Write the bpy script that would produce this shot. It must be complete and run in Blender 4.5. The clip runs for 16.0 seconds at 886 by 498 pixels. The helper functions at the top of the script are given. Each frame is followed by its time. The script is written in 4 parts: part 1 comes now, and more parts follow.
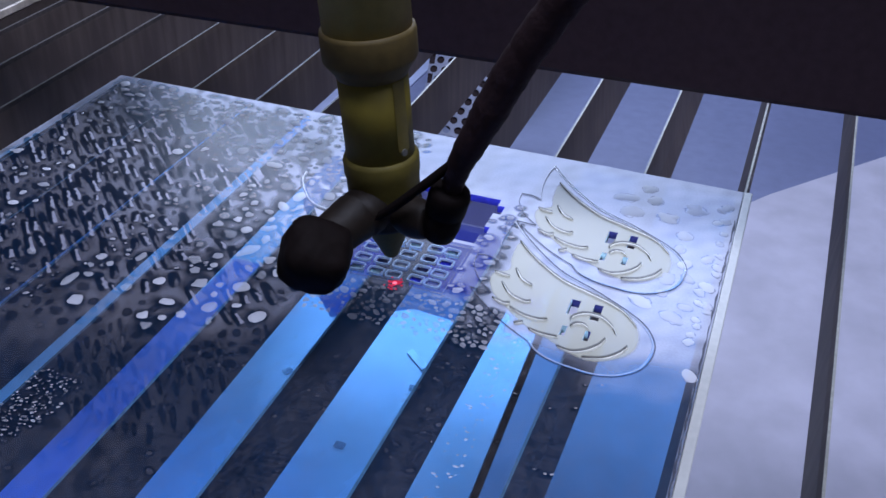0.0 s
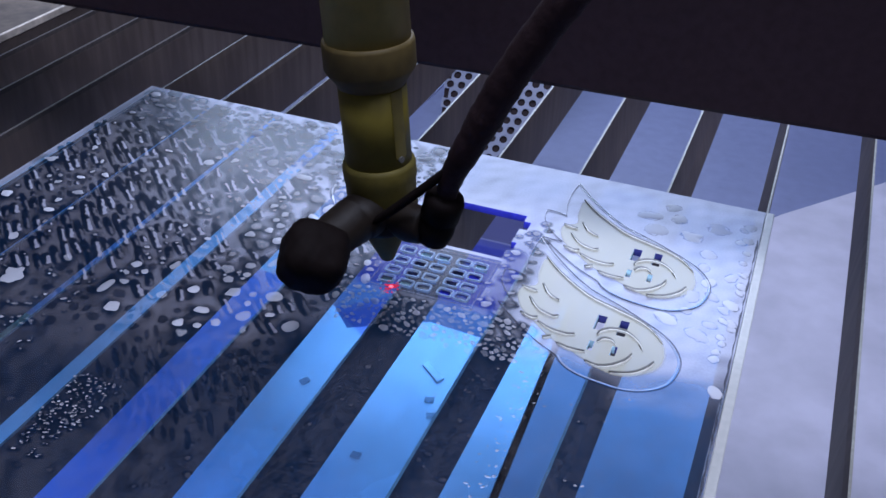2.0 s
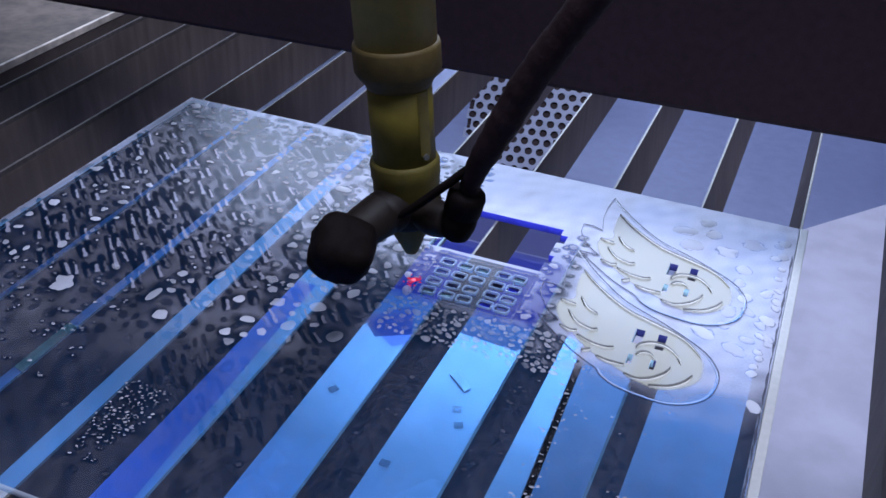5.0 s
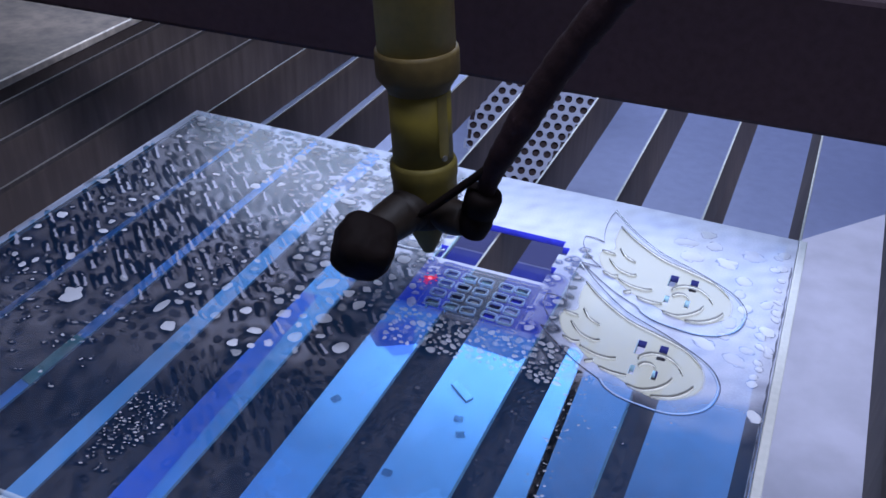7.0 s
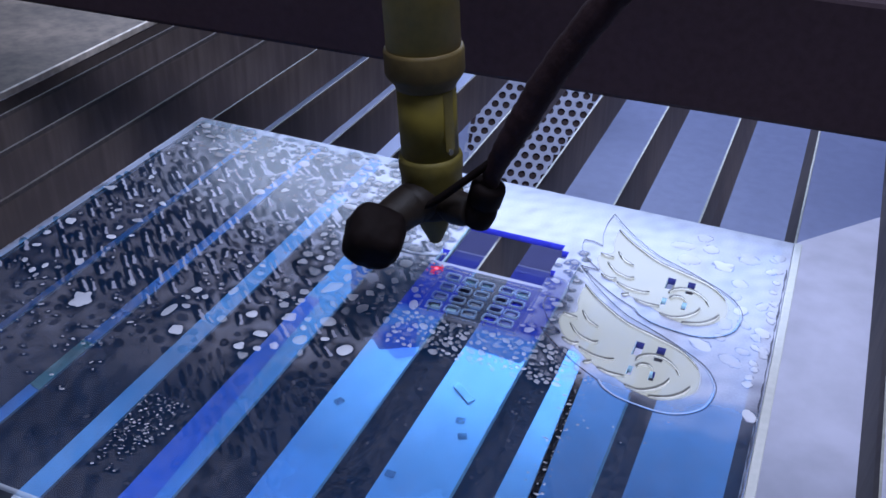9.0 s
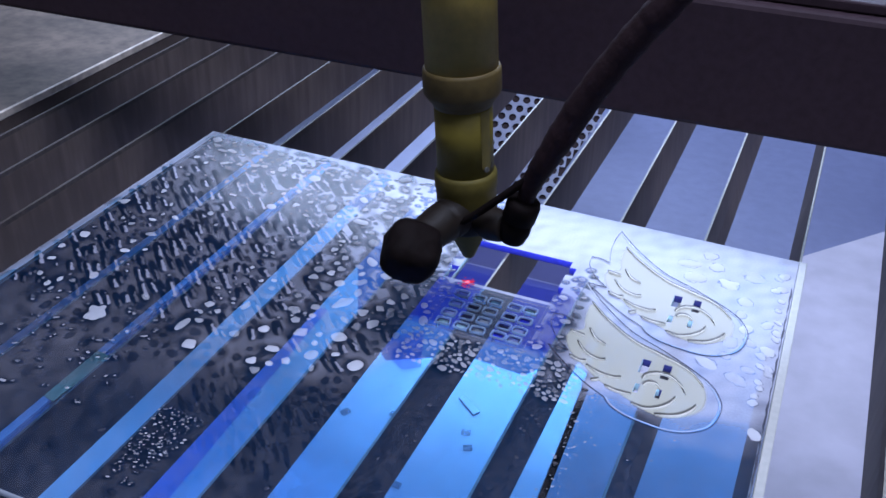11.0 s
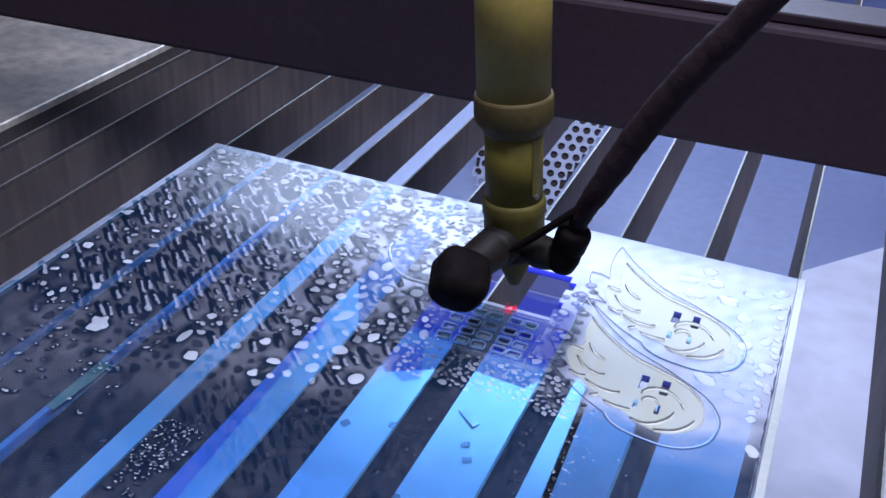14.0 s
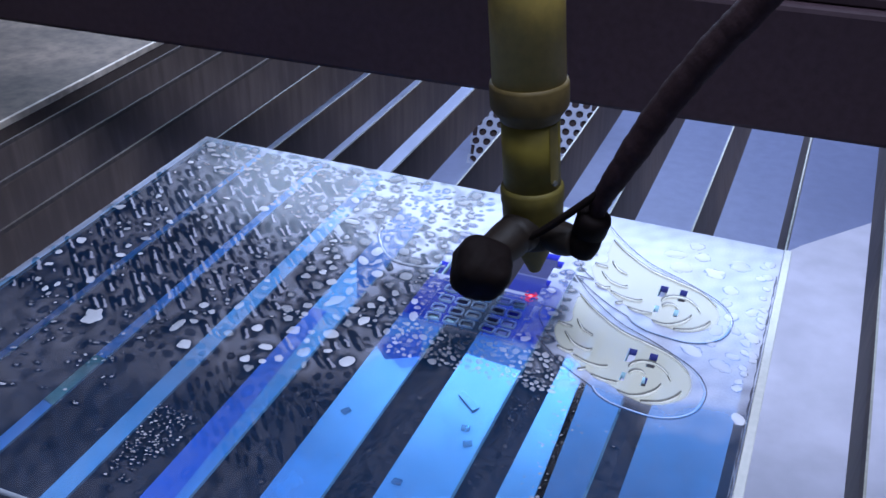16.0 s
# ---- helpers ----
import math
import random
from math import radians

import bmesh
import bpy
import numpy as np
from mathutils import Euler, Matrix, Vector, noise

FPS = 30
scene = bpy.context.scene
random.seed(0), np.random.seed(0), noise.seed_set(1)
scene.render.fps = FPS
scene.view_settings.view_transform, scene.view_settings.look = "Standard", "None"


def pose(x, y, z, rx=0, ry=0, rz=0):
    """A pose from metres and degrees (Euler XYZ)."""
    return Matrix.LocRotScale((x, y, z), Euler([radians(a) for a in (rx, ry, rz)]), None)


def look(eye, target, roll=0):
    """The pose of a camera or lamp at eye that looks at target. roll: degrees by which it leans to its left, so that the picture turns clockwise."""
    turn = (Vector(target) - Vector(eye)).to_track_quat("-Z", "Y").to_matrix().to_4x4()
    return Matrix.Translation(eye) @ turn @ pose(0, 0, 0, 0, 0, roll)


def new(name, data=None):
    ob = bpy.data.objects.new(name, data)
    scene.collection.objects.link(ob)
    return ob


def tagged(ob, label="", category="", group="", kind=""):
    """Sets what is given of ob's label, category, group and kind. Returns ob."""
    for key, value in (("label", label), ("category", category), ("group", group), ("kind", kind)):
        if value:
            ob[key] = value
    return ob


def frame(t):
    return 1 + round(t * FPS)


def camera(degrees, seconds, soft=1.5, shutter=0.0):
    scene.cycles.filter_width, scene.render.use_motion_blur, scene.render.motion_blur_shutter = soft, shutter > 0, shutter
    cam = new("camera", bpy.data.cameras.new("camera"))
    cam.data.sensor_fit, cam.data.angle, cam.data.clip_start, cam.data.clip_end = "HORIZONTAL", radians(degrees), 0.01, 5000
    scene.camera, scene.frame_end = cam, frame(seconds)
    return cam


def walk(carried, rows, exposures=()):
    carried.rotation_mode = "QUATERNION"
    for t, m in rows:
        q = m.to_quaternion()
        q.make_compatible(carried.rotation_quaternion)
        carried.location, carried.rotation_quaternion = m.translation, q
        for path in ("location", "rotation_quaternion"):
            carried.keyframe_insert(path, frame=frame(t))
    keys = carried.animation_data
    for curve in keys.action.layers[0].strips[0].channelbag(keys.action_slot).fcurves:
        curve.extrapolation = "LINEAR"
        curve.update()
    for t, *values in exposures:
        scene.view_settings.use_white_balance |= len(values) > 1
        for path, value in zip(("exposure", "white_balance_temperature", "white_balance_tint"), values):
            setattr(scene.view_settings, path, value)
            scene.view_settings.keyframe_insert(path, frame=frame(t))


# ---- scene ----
# Laser-cutter bed: x runs along the gantry, y along the slats (away from the camera), z = 0 is the top of the acrylic sheet.
cam = camera(48.0, 16.0, soft=1.6)
PATH = [
    (0, (0.405, -0.496, 0.271), (-0.157, 1.07, -0.838), 1.3),
    (0.5, (0.402, -0.499, 0.273), (-0.163, 1.073, -0.826), 1.7),
    (1, (0.398, -0.501, 0.273), (-0.174, 1.072, -0.821), 1.8),
    (1.5, (0.396, -0.504, 0.274), (-0.179, 1.07, -0.818), 2.0),
    (2, (0.396, -0.507, 0.276), (-0.179, 1.07, -0.812), 2.2),
    (2.5, (0.394, -0.51, 0.275), (-0.191, 1.062, -0.814), 2.1),
    (3, (0.391, -0.512, 0.277), (-0.197, 1.063, -0.806), 2.3),
    (3.5, (0.388, -0.513, 0.279), (-0.209, 1.061, -0.8), 2.3),
    (4, (0.386, -0.514, 0.28), (-0.218, 1.058, -0.799), 2.2),
    (6.5, (0.386, -0.522, 0.286), (-0.219, 1.059, -0.778), 2.4),
    (7, (0.385, -0.523, 0.287), (-0.221, 1.061, -0.773), 2.3),
    (7.5, (0.387, -0.527, 0.288), (-0.224, 1.059, -0.766), 2.2),
    (8, (0.388, -0.529, 0.29), (-0.224, 1.057, -0.764), 2.0),
    (8.5, (0.388, -0.53, 0.292), (-0.222, 1.056, -0.763), 1.8),
    (9, (0.388, -0.531, 0.293), (-0.222, 1.055, -0.762), 2.0),
    (9.2, (0.385, -0.531, 0.295), (-0.224, 1.053, -0.765), 2.2),
    (11.5, (0.386, -0.537, 0.302), (-0.236, 1.056, -0.737), 2.4),
    (12, (0.385, -0.538, 0.303), (-0.233, 1.057, -0.734), 2.7),
    (12.5, (0.385, -0.536, 0.301), (-0.234, 1.058, -0.736), 2.6),
    (13, (0.383, -0.535, 0.301), (-0.237, 1.06, -0.735), 2.7),
    (13.5, (0.384, -0.536, 0.303), (-0.236, 1.063, -0.727), 2.9),
    (14, (0.386, -0.537, 0.305), (-0.238, 1.061, -0.722), 2.8),
    (14.5, (0.388, -0.537, 0.305), (-0.237, 1.059, -0.726), 2.1),
    (15, (0.393, -0.537, 0.304), (-0.238, 1.049, -0.739), 1.3),
    (15.5, (0.395, -0.538, 0.305), (-0.234, 1.049, -0.737), 1.3),
    (16, (0.398, -0.541, 0.304), (-0.232, 1.046, -0.737), 0.7),
]
walk(cam, [(t, look(eye, target, roll)) for t, eye, target, roll in PATH], [(0, 0.04, 6600, 8), (4, 0.10, 6600, 8), (9, 0.22, 6450, 8), (11.5, 0.36, 6350, 7), (12.5, 0.48, 6500, 6), (14, 0.60, 6550, 6), (14.5, 0.63, 6500, 5), (16, 0.44, 6350, 4)])

# ---- world, lamps ----
world = bpy.data.worlds.new("world")
scene.world = world
world.use_nodes = True
world.node_tree.nodes["Background"].inputs[0].default_value = (0.55, 0.55, 0.8, 1)
world.node_tree.nodes["Background"].inputs[1].default_value = 0.02


def area_lamp(name, eye, target, size_x, size_y, watts, colour):
    data = bpy.data.lights.new(name, "AREA")
    data.shape, data.size, data.size_y, data.energy, data.color = "RECTANGLE", size_x, size_y, watts, colour
    ob = new(name, data)
    ob.matrix_world = look(eye, target)
    return ob


# tube light beyond the machine, which shines under the gantry, and the ceiling light of the workshop
area_lamp("tube_light", (-0.30, 1.60, 0.94), (0.05, 0.10, -0.10), 1.45, 0.28, 38.0, (0.53, 0.66, 1.0))
area_lamp("ceiling_light", (0.55, -0.32, 1.72), (0.25, 0.05, -0.1), 0.8, 0.8, 43.0, (0.65, 0.72, 1.0))


# ---- materials ----
def material(name):
    m = bpy.data.materials.new(name)
    m.use_nodes = True
    n = m.node_tree.nodes
    n.clear()
    return m, n, m.node_tree.links


def grainy(name, colour, rough=0.5, metal=0.0, scale=300.0, vary=0.25, bump=0.05, broad=20.0, spec=0.5):
    """A surface with fine grain, broad stains and slight relief."""
    m, n, l = material(name)
    out, b = n.new("ShaderNodeOutputMaterial"), n.new("ShaderNodeBsdfPrincipled")
    co = n.new("ShaderNodeTexCoord")
    fine, wide = n.new("ShaderNodeTexNoise"), n.new("ShaderNodeTexNoise")
    fine.inputs["Scale"].default_value, fine.inputs["Detail"].default_value = scale, 4
    wide.inputs["Scale"].default_value, wide.inputs["Detail"].default_value = broad, 5
    l.new(co.outputs["Object"], fine.inputs["Vector"])
    l.new(co.outputs["Object"], wide.inputs["Vector"])
    mul = n.new("ShaderNodeMath")
    mul.operation = "MULTIPLY"
    l.new(fine.outputs[0], mul.inputs[0])
    l.new(wide.outputs[0], mul.inputs[1])
    ramp = n.new("ShaderNodeMapRange")
    ramp.inputs[1].default_value, ramp.inputs[2].default_value = 0.12, 0.38
    ramp.inputs[3].default_value, ramp.inputs[4].default_value = 1 - vary, 1 + vary
    l.new(mul.outputs[0], ramp.inputs[0])
    col = n.new("ShaderNodeVectorMath")
    col.operation = "SCALE"
    col.inputs[0].default_value = colour
    l.new(ramp.outputs[0], col.inputs["Scale"])
    l.new(col.outputs[0], b.inputs["Base Color"])
    rr = n.new("ShaderNodeMapRange")
    rr.inputs[3].default_value, rr.inputs[4].default_value = max(0.03, rough - 0.12), min(1, rough + 0.12)
    l.new(wide.outputs[0], rr.inputs[0])
    l.new(rr.outputs[0], b.inputs["Roughness"])
    b.inputs["Metallic"].default_value = metal
    b.inputs["Specular IOR Level"].default_value = spec
    bp = n.new("ShaderNodeBump")
    bp.inputs["Strength"].default_value, bp.inputs["Distance"].default_value = bump, 0.002
    l.new(fine.outputs[0], bp.inputs["Height"])
    l.new(bp.outputs[0], b.inputs["Normal"])
    l.new(b.outputs[0], out.inputs[0])
    return m


def acrylic(name, tint, gloss=0.06, haze=None, coated=True):
    """Clear tinted acrylic; a named attribute lays a white smoke film over it."""
    m, n, l = material(name)
    out = n.new("ShaderNodeOutputMaterial")
    tr, gl, fr = n.new("ShaderNodeBsdfTransparent"), n.new("ShaderNodeBsdfGlossy"), n.new("ShaderNodeFresnel")
    tr.inputs[0].default_value = (*tint, 1)
    gl.inputs["Roughness"].default_value = gloss
    fr.inputs[0].default_value = 1.14
    mix = n.new("ShaderNodeMixShader")
    if coated:
        l.new(fr.outputs[0], mix.inputs[0])
    else:
        mix.inputs[0].default_value = 0.0
    l.new(tr.outputs[0], mix.inputs[1])
    l.new(gl.outputs[0], mix.inputs[2])
    top = mix
    if haze:
        at = n.new("ShaderNodeAttribute")
        at.attribute_name = haze
        co, no = n.new("ShaderNodeTexCoord"), n.new("ShaderNodeTexNoise")
        no.inputs["Scale"].default_value, no.inputs["Detail"].default_value = 900, 3
        l.new(co.outputs["Object"], no.inputs["Vector"])
        ra = n.new("ShaderNodeMapRange")
        ra.inputs[3].default_value, ra.inputs[4].default_value = 0.82, 1.12
        l.new(no.outputs[0], ra.inputs[0])
        mu = n.new("ShaderNodeMath")
        mu.operation, mu.use_clamp = "MULTIPLY", True
        l.new(at.outputs["Fac"], mu.inputs[0])
        l.new(ra.outputs[0], mu.inputs[1])
        film = n.new("ShaderNodeBsdfPrincipled")
        thick, tone = n.new("ShaderNodeMapRange"), n.new("ShaderNodeMix")
        thick.inputs[1].default_value, thick.inputs[2].default_value = 0.10, 0.32
        l.new(at.outputs["Fac"], thick.inputs[0])
        tone.data_type = "RGBA"
        # thin film toned warm, in place of the sheet's warm surface reflection
        tone.inputs[6].default_value, tone.inputs[7].default_value = (0.57, 0.515, 0.54, 1), (0.48, 0.49, 0.59, 1)
        l.new(thick.outputs[0], tone.inputs[0])
        l.new(tone.outputs[2], film.inputs["Base Color"])
        film.inputs["Roughness"].default_value, film.inputs["Metallic"].default_value = 0.50, 0.18
        top = n.new("ShaderNodeMixShader")
        l.new(mu.outputs[0], top.inputs[0])
        l.new(mix.outputs[0], top.inputs[1])
        l.new(film.outputs[0], top.inputs[2])
    l.new(top.outputs[0], out.inputs[0])
    return m


def glow(name, colour, strength):
    m, n, l = material(name)
    out, e = n.new("ShaderNodeOutputMaterial"), n.new("ShaderNodeEmission")
    e.inputs[0].default_value, e.inputs[1].default_value = (*colour, 1), strength
    l.new(e.outputs[0], out.inputs[0])
    return m


def milky(name, colour, clear, rough=0.25, vary=0.0, fade=""):
    """Whitish translucent water or frosted plastic; each piece as clear as it happens to be, or thinner towards its edge."""
    m, n, l = material(name)
    out, b, t, x = (n.new("ShaderNodeOutputMaterial"), n.new("ShaderNodeBsdfPrincipled"), n.new("ShaderNodeBsdfTransparent"), n.new("ShaderNodeMixShader"))
    b.inputs["Base Color"].default_value, b.inputs["Roughness"].default_value = (*colour, 1), rough
    x.inputs[0].default_value = clear
    if vary:
        geo, ra = n.new("ShaderNodeNewGeometry"), n.new("ShaderNodeMapRange")
        ra.inputs[3].default_value, ra.inputs[4].default_value = clear, clear + vary
        l.new(geo.outputs["Random Per Island"], ra.inputs[0])
        l.new(ra.outputs[0], x.inputs[0])
    if fade:
        at, ra = n.new("ShaderNodeAttribute"), n.new("ShaderNodeMapRange")
        at.attribute_name = fade
        ra.inputs[3].default_value, ra.inputs[4].default_value = 1.0, clear
        l.new(at.outputs["Fac"], ra.inputs[0])
        l.new(ra.outputs[0], x.inputs[0])
    l.new(b.outputs[0], x.inputs[1])
    l.new(t.outputs[0], x.inputs[2])
    l.new(x.outputs[0], out.inputs[0])
    return m


ALUMINIUM = grainy("worn_aluminium", (0.066, 0.049, 0.043), 0.6, 0.05, 180, 0.16, 0.05, 35.0, 0.25)


def streaked(name, dark, pale, rough):
    """Sooty sheet metal with pale upright scratches and broad stains."""
    m, n, l = material(name)
    out, b, co = n.new("ShaderNodeOutputMaterial"), n.new("ShaderNodeBsdfPrincipled"), n.new("ShaderNodeTexCoord")
    stretch, fine, wide = n.new("ShaderNodeMapping"), n.new("ShaderNodeTexNoise"), n.new("ShaderNodeTexNoise")
    stretch.inputs["Scale"].default_value = (1.0, 1.0, 0.12)
    fine.inputs["Scale"].default_value, fine.inputs["Detail"].default_value = 130, 4
    wide.inputs["Scale"].default_value, wide.inputs["Detail"].default_value = 14, 4
    l.new(co.outputs["Object"], stretch.inputs["Vector"])
    l.new(stretch.outputs[0], fine.inputs["Vector"])
    l.new(co.outputs["Object"], wide.inputs["Vector"])
    mul, ramp, mix = n.new("ShaderNodeMath"), n.new("ShaderNodeMapRange"), n.new("ShaderNodeMix")
    mul.operation, mix.data_type = "MULTIPLY", "RGBA"
    l.new(fine.outputs[0], mul.inputs[0])
    l.new(wide.outputs[0], mul.inputs[1])
    ramp.inputs[1].default_value, ramp.inputs[2].default_value = 0.18, 0.42
    l.new(mul.outputs[0], ramp.inputs[0])
    mix.inputs[6].default_value, mix.inputs[7].default_value = (*dark, 1), (*pale, 1)
    l.new(ramp.outputs[0], mix.inputs[0])
    l.new(mix.outputs[2], b.inputs["Base Color"])
    b.inputs["Roughness"].default_value, b.inputs["Specular IOR Level"].default_value = rough, 0.3
    bump = n.new("ShaderNodeBump")
    bump.inputs["Strength"].default_value, bump.inputs["Distance"].default_value = 0.10, 0.002
    l.new(fine.outputs[0], bump.inputs["Height"])
    l.new(bump.outputs[0], b.inputs["Normal"])
    l.new(b.outputs[0], out.inputs[0])
    return m


SLAT_METAL = streaked("sooty_slat", (0.062, 0.045, 0.039), (0.112, 0.085, 0.072), 0.55)
STEEL_EDGE = grainy("bare_metal_edge", (0.24, 0.235, 0.21), 0.5, 0.2, 300, 0.3)
TRAY = grainy("painted_tray", (0.135, 0.155, 0.28), 0.45, 0.0, 60, 0.10, 0.02, 5)
# glossy board: colour raised above the matt board's to add a pool of light
LIT_BOARD = grainy("white_board", (0.64, 0.66, 0.7), 0.24, 0.0, 25, 0.10, 0.03, 11, 0.9)
PERF_WHITE = grainy("perforated_paint", (0.3, 0.33, 0.45), 0.5, 0.0, 60, 0.12, 0.02, 8)
TRAY_BRIGHTENER = grainy("pale_tray_brightener", (0.41, 0.46, 0.65), 0.4, 0.0, 25, 0.06, 0.02, 11)
MATT_BOARD = grainy("matt_board", (0.45, 0.435, 0.515), 0.5, 0.0, 25, 0.12, 0.04, 11, 0.4)
BRASS_TUBE = grainy("brown_brass_tube", (0.235, 0.165, 0.034), 0.6, 0.0, 200, 0.15, 0.03, 20.0, 0.3)
BRASS = grainy("dull_brass", (0.125, 0.095, 0.012), 0.62, 0.0, 200, 0.15, 0.03, 20.0, 0.25)
BRASS_WORN = grainy("darkened_brass", (0.088, 0.068, 0.013), 0.65, 0.0, 200, 0.2, 0.04, 20.0, 0.2)
BRASS_BROWN = grainy("browned_brass", (0.078, 0.053, 0.016), 0.65, 0.0, 200, 0.2, 0.04, 20.0, 0.2)
BRASS_BRIGHT = grainy("polished_brass", (0.105, 0.08, 0.014), 0.45, 0.1, 200, 0.2, 0.03)
BRACKET = grainy("sooty_brown_bracket", (0.0098, 0.006, 0.0037), 0.6, 0.0, 300, 0.3, 0.1, 20.0, 0.2)
BLACK_RUBBER = grainy("black_rubber", (0.0062, 0.004, 0.0037), 0.7, 0.0, 400, 0.2, 0.08, 20.0, 0.05)
BLACK_HOSE = grainy("sheathed_hose", (0.021, 0.0115, 0.013), 0.7, 0.0, 500, 0.2, 0.2, 60.0, 0.08)
BLACK_PAINT = grainy("black_paint", (0.031, 0.0185, 0.023), 0.55, 0.0, 200, 0.2, 0.05, 6, 0.15)
DARK_SOOT = grainy("sooty_metal", (0.10, 0.095, 0.085), 0.6, 0.2, 150, 0.35, 0.1)
FRAME_GREY = grainy("grey_frame_paint", (0.1, 0.076, 0.058), 0.65, 0.1, 90, 0.45, 0.1, 14)
WALL = grainy("room_wall", (0.6, 0.58, 0.6), 0.8, 0.0, 40, 0.1)
ACRYLIC = acrylic("blue_acrylic", (0.43, 0.715, 0.985), 0.24, "haze")
ACRYLIC_BACK = acrylic("blue_acrylic_back", (0.43, 0.715, 0.985), 0.05, None, False)
# cut walls: one acrylic in pale and dark tones that carry light and shade
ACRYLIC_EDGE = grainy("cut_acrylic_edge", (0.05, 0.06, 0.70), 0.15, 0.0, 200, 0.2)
WINDOW_GLINT = grainy("glinting_window_edge", (0.55, 0.82, 0.92), 0.12, 0.0, 200, 0.3)
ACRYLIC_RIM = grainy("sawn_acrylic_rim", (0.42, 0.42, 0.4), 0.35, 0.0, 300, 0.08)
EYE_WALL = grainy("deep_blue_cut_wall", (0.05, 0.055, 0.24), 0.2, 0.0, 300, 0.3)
KERF_SHADE = grainy("shaded_kerf", (0.022, 0.026, 0.075), 0.3, 0.0, 400, 0.2)
FROST = milky("frosted_engraving", (0.62, 0.605, 0.46), 0.44, 0.50, 0.0, "fade")
STROKE_GLEAM = milky("cream_gleam", (0.90, 0.88, 0.78), 0.20, 0.35)
OUTLINE = milky("thin_cut_line", (0.05, 0.055, 0.11), 0.35, 0.3)
GROOVE_SHADE = grainy("shaded_groove", (0.12, 0.115, 0.1), 0.5, 0.0, 500, 0.2)
# whitish colour of the drops stands in for the lamp reflected in them
DROP = milky("water_drop", (0.68, 0.69, 0.75), 0.36, 0.40, 0.42)
CLEAR_DROP = milky("clear_drop", (0.62, 0.62, 0.68), 0.50, 0.30, 0.38)
PALE_DROP = milky("dried_white_patch", (0.72, 0.73, 0.79), 0.36, 0.45, 0.35)
CUT_EDGE = milky("pale_cut_line", (0.76, 0.82, 0.92), 0.55, 0.2)
FAINT_LINE = milky("faint_cut_line", (0.62, 0.72, 0.92), 0.72, 0.2)
CELL_RIM = milky("molten_cell_rim", (0.46, 0.66, 0.92), 0.58, 0.12)
CUT_GLINT = grainy("blue_cut_glint", (0.12, 0.34, 0.72), 0.15, 0.0, 300, 0.3)
OFFCUT_CLEAR = milky("clear_offcut", (0.24, 0.33, 0.40), 0.72, 0.1)
OFFCUT = milky("bright_offcut", (0.95, 0.97, 0.97), 0.05, 0.15)
BLUE_FILM_DARK = acrylic("blue_film_dark", (0.62, 0.64, 0.89), 0.2, None, False)
BLUE_FILM = acrylic("blue_film", (0.85, 0.84, 0.975), 0.2, None, False)
LILAC_FILM = acrylic("lilac_film", (0.74, 0.73, 0.82), 0.2, None, False)
SOOT_FILM = milky("soot_film", (0.03, 0.03, 0.05), 0.30, 0.6)
GREEN_PAPER = grainy("green_paper", (0.46, 0.43, 0.29), 0.7, 0.0, 100, 0.15)
LIP_METAL = grainy("scuffed_lip", (0.5, 0.43, 0.36), 0.45, 0.2, 120, 0.35)
DULL_EDGE = grainy("dull_metal_edge", (0.085, 0.080, 0.075), 0.6, 0.1, 300, 0.5)
GAP_SHADE = grainy("gap_shade", (0.048, 0.037, 0.034), 0.8, 0.0, 300, 0.4)
RED_DOT = glow("red_pointer_light", (1.0, 0.16, 0.27), 1.7)
RED_GLOW = glow("red_pointer_scatter", (1.0, 0.05, 0.15), 0.5)


# ---- building helpers ----
def mesh_of(name, bm, mat, smooth=False):
    me = bpy.data.meshes.new(name)
    bm.normal_update()
    bm.to_mesh(me)
    bm.free()
    for m in (mat if isinstance(mat, (list, tuple)) else [mat]):
        me.materials.append(m)
    if smooth:
        for p in me.polygons:
            p.use_smooth = True
    return me


def part(name, bm, mat, parent, label="", smooth=False):
    ob = new(name, mesh_of(name, bm, mat, smooth))
    ob.parent = parent
    return tagged(ob, label)


def thing(name, label, category, at=(0, 0, 0), group="", kind=""):
    ob = new(name)
    ob.location = at
    return tagged(ob, label, category, group, kind)


def box(bm, lo, hi, bevel=0.0):
    g = bmesh.ops.create_cube(bm, size=1.0)
    size, mid = [b - a for a, b in zip(lo, hi)], [(a + b) / 2 for a, b in zip(lo, hi)]
    for v in g["verts"]:
        v.co = Vector([c * s + m for c, s, m in zip(v.co, size, mid)])
    if bevel:
        edges = list({e for v in g["verts"] for e in v.link_edges})
        bmesh.ops.bevel(bm, geom=edges, offset=bevel, segments=2, affect="EDGES", profile=0.5)
    return bm


def lathe(bm, profile, seg=40, at=(0, 0, 0), turn=None):
    """A turned body from (radius, height) pairs, closed at both ends."""
    turn = turn or Matrix()
    rings = []
    for r, z in profile:
        rings.append([bm.verts.new(turn @ Vector((r * math.cos(a), r * math.sin(a), z)) + Vector(at)) for a in [2 * math.pi * k / seg for k in range(seg)]])
    for lo, hi in zip(rings, rings[1:]):
        for k in range(seg):
            bm.faces.new((lo[k], lo[(k + 1) % seg], hi[(k + 1) % seg], hi[k]))
    bm.faces.new(rings[0][::-1])
    bm.faces.new(rings[-1])
    return bm


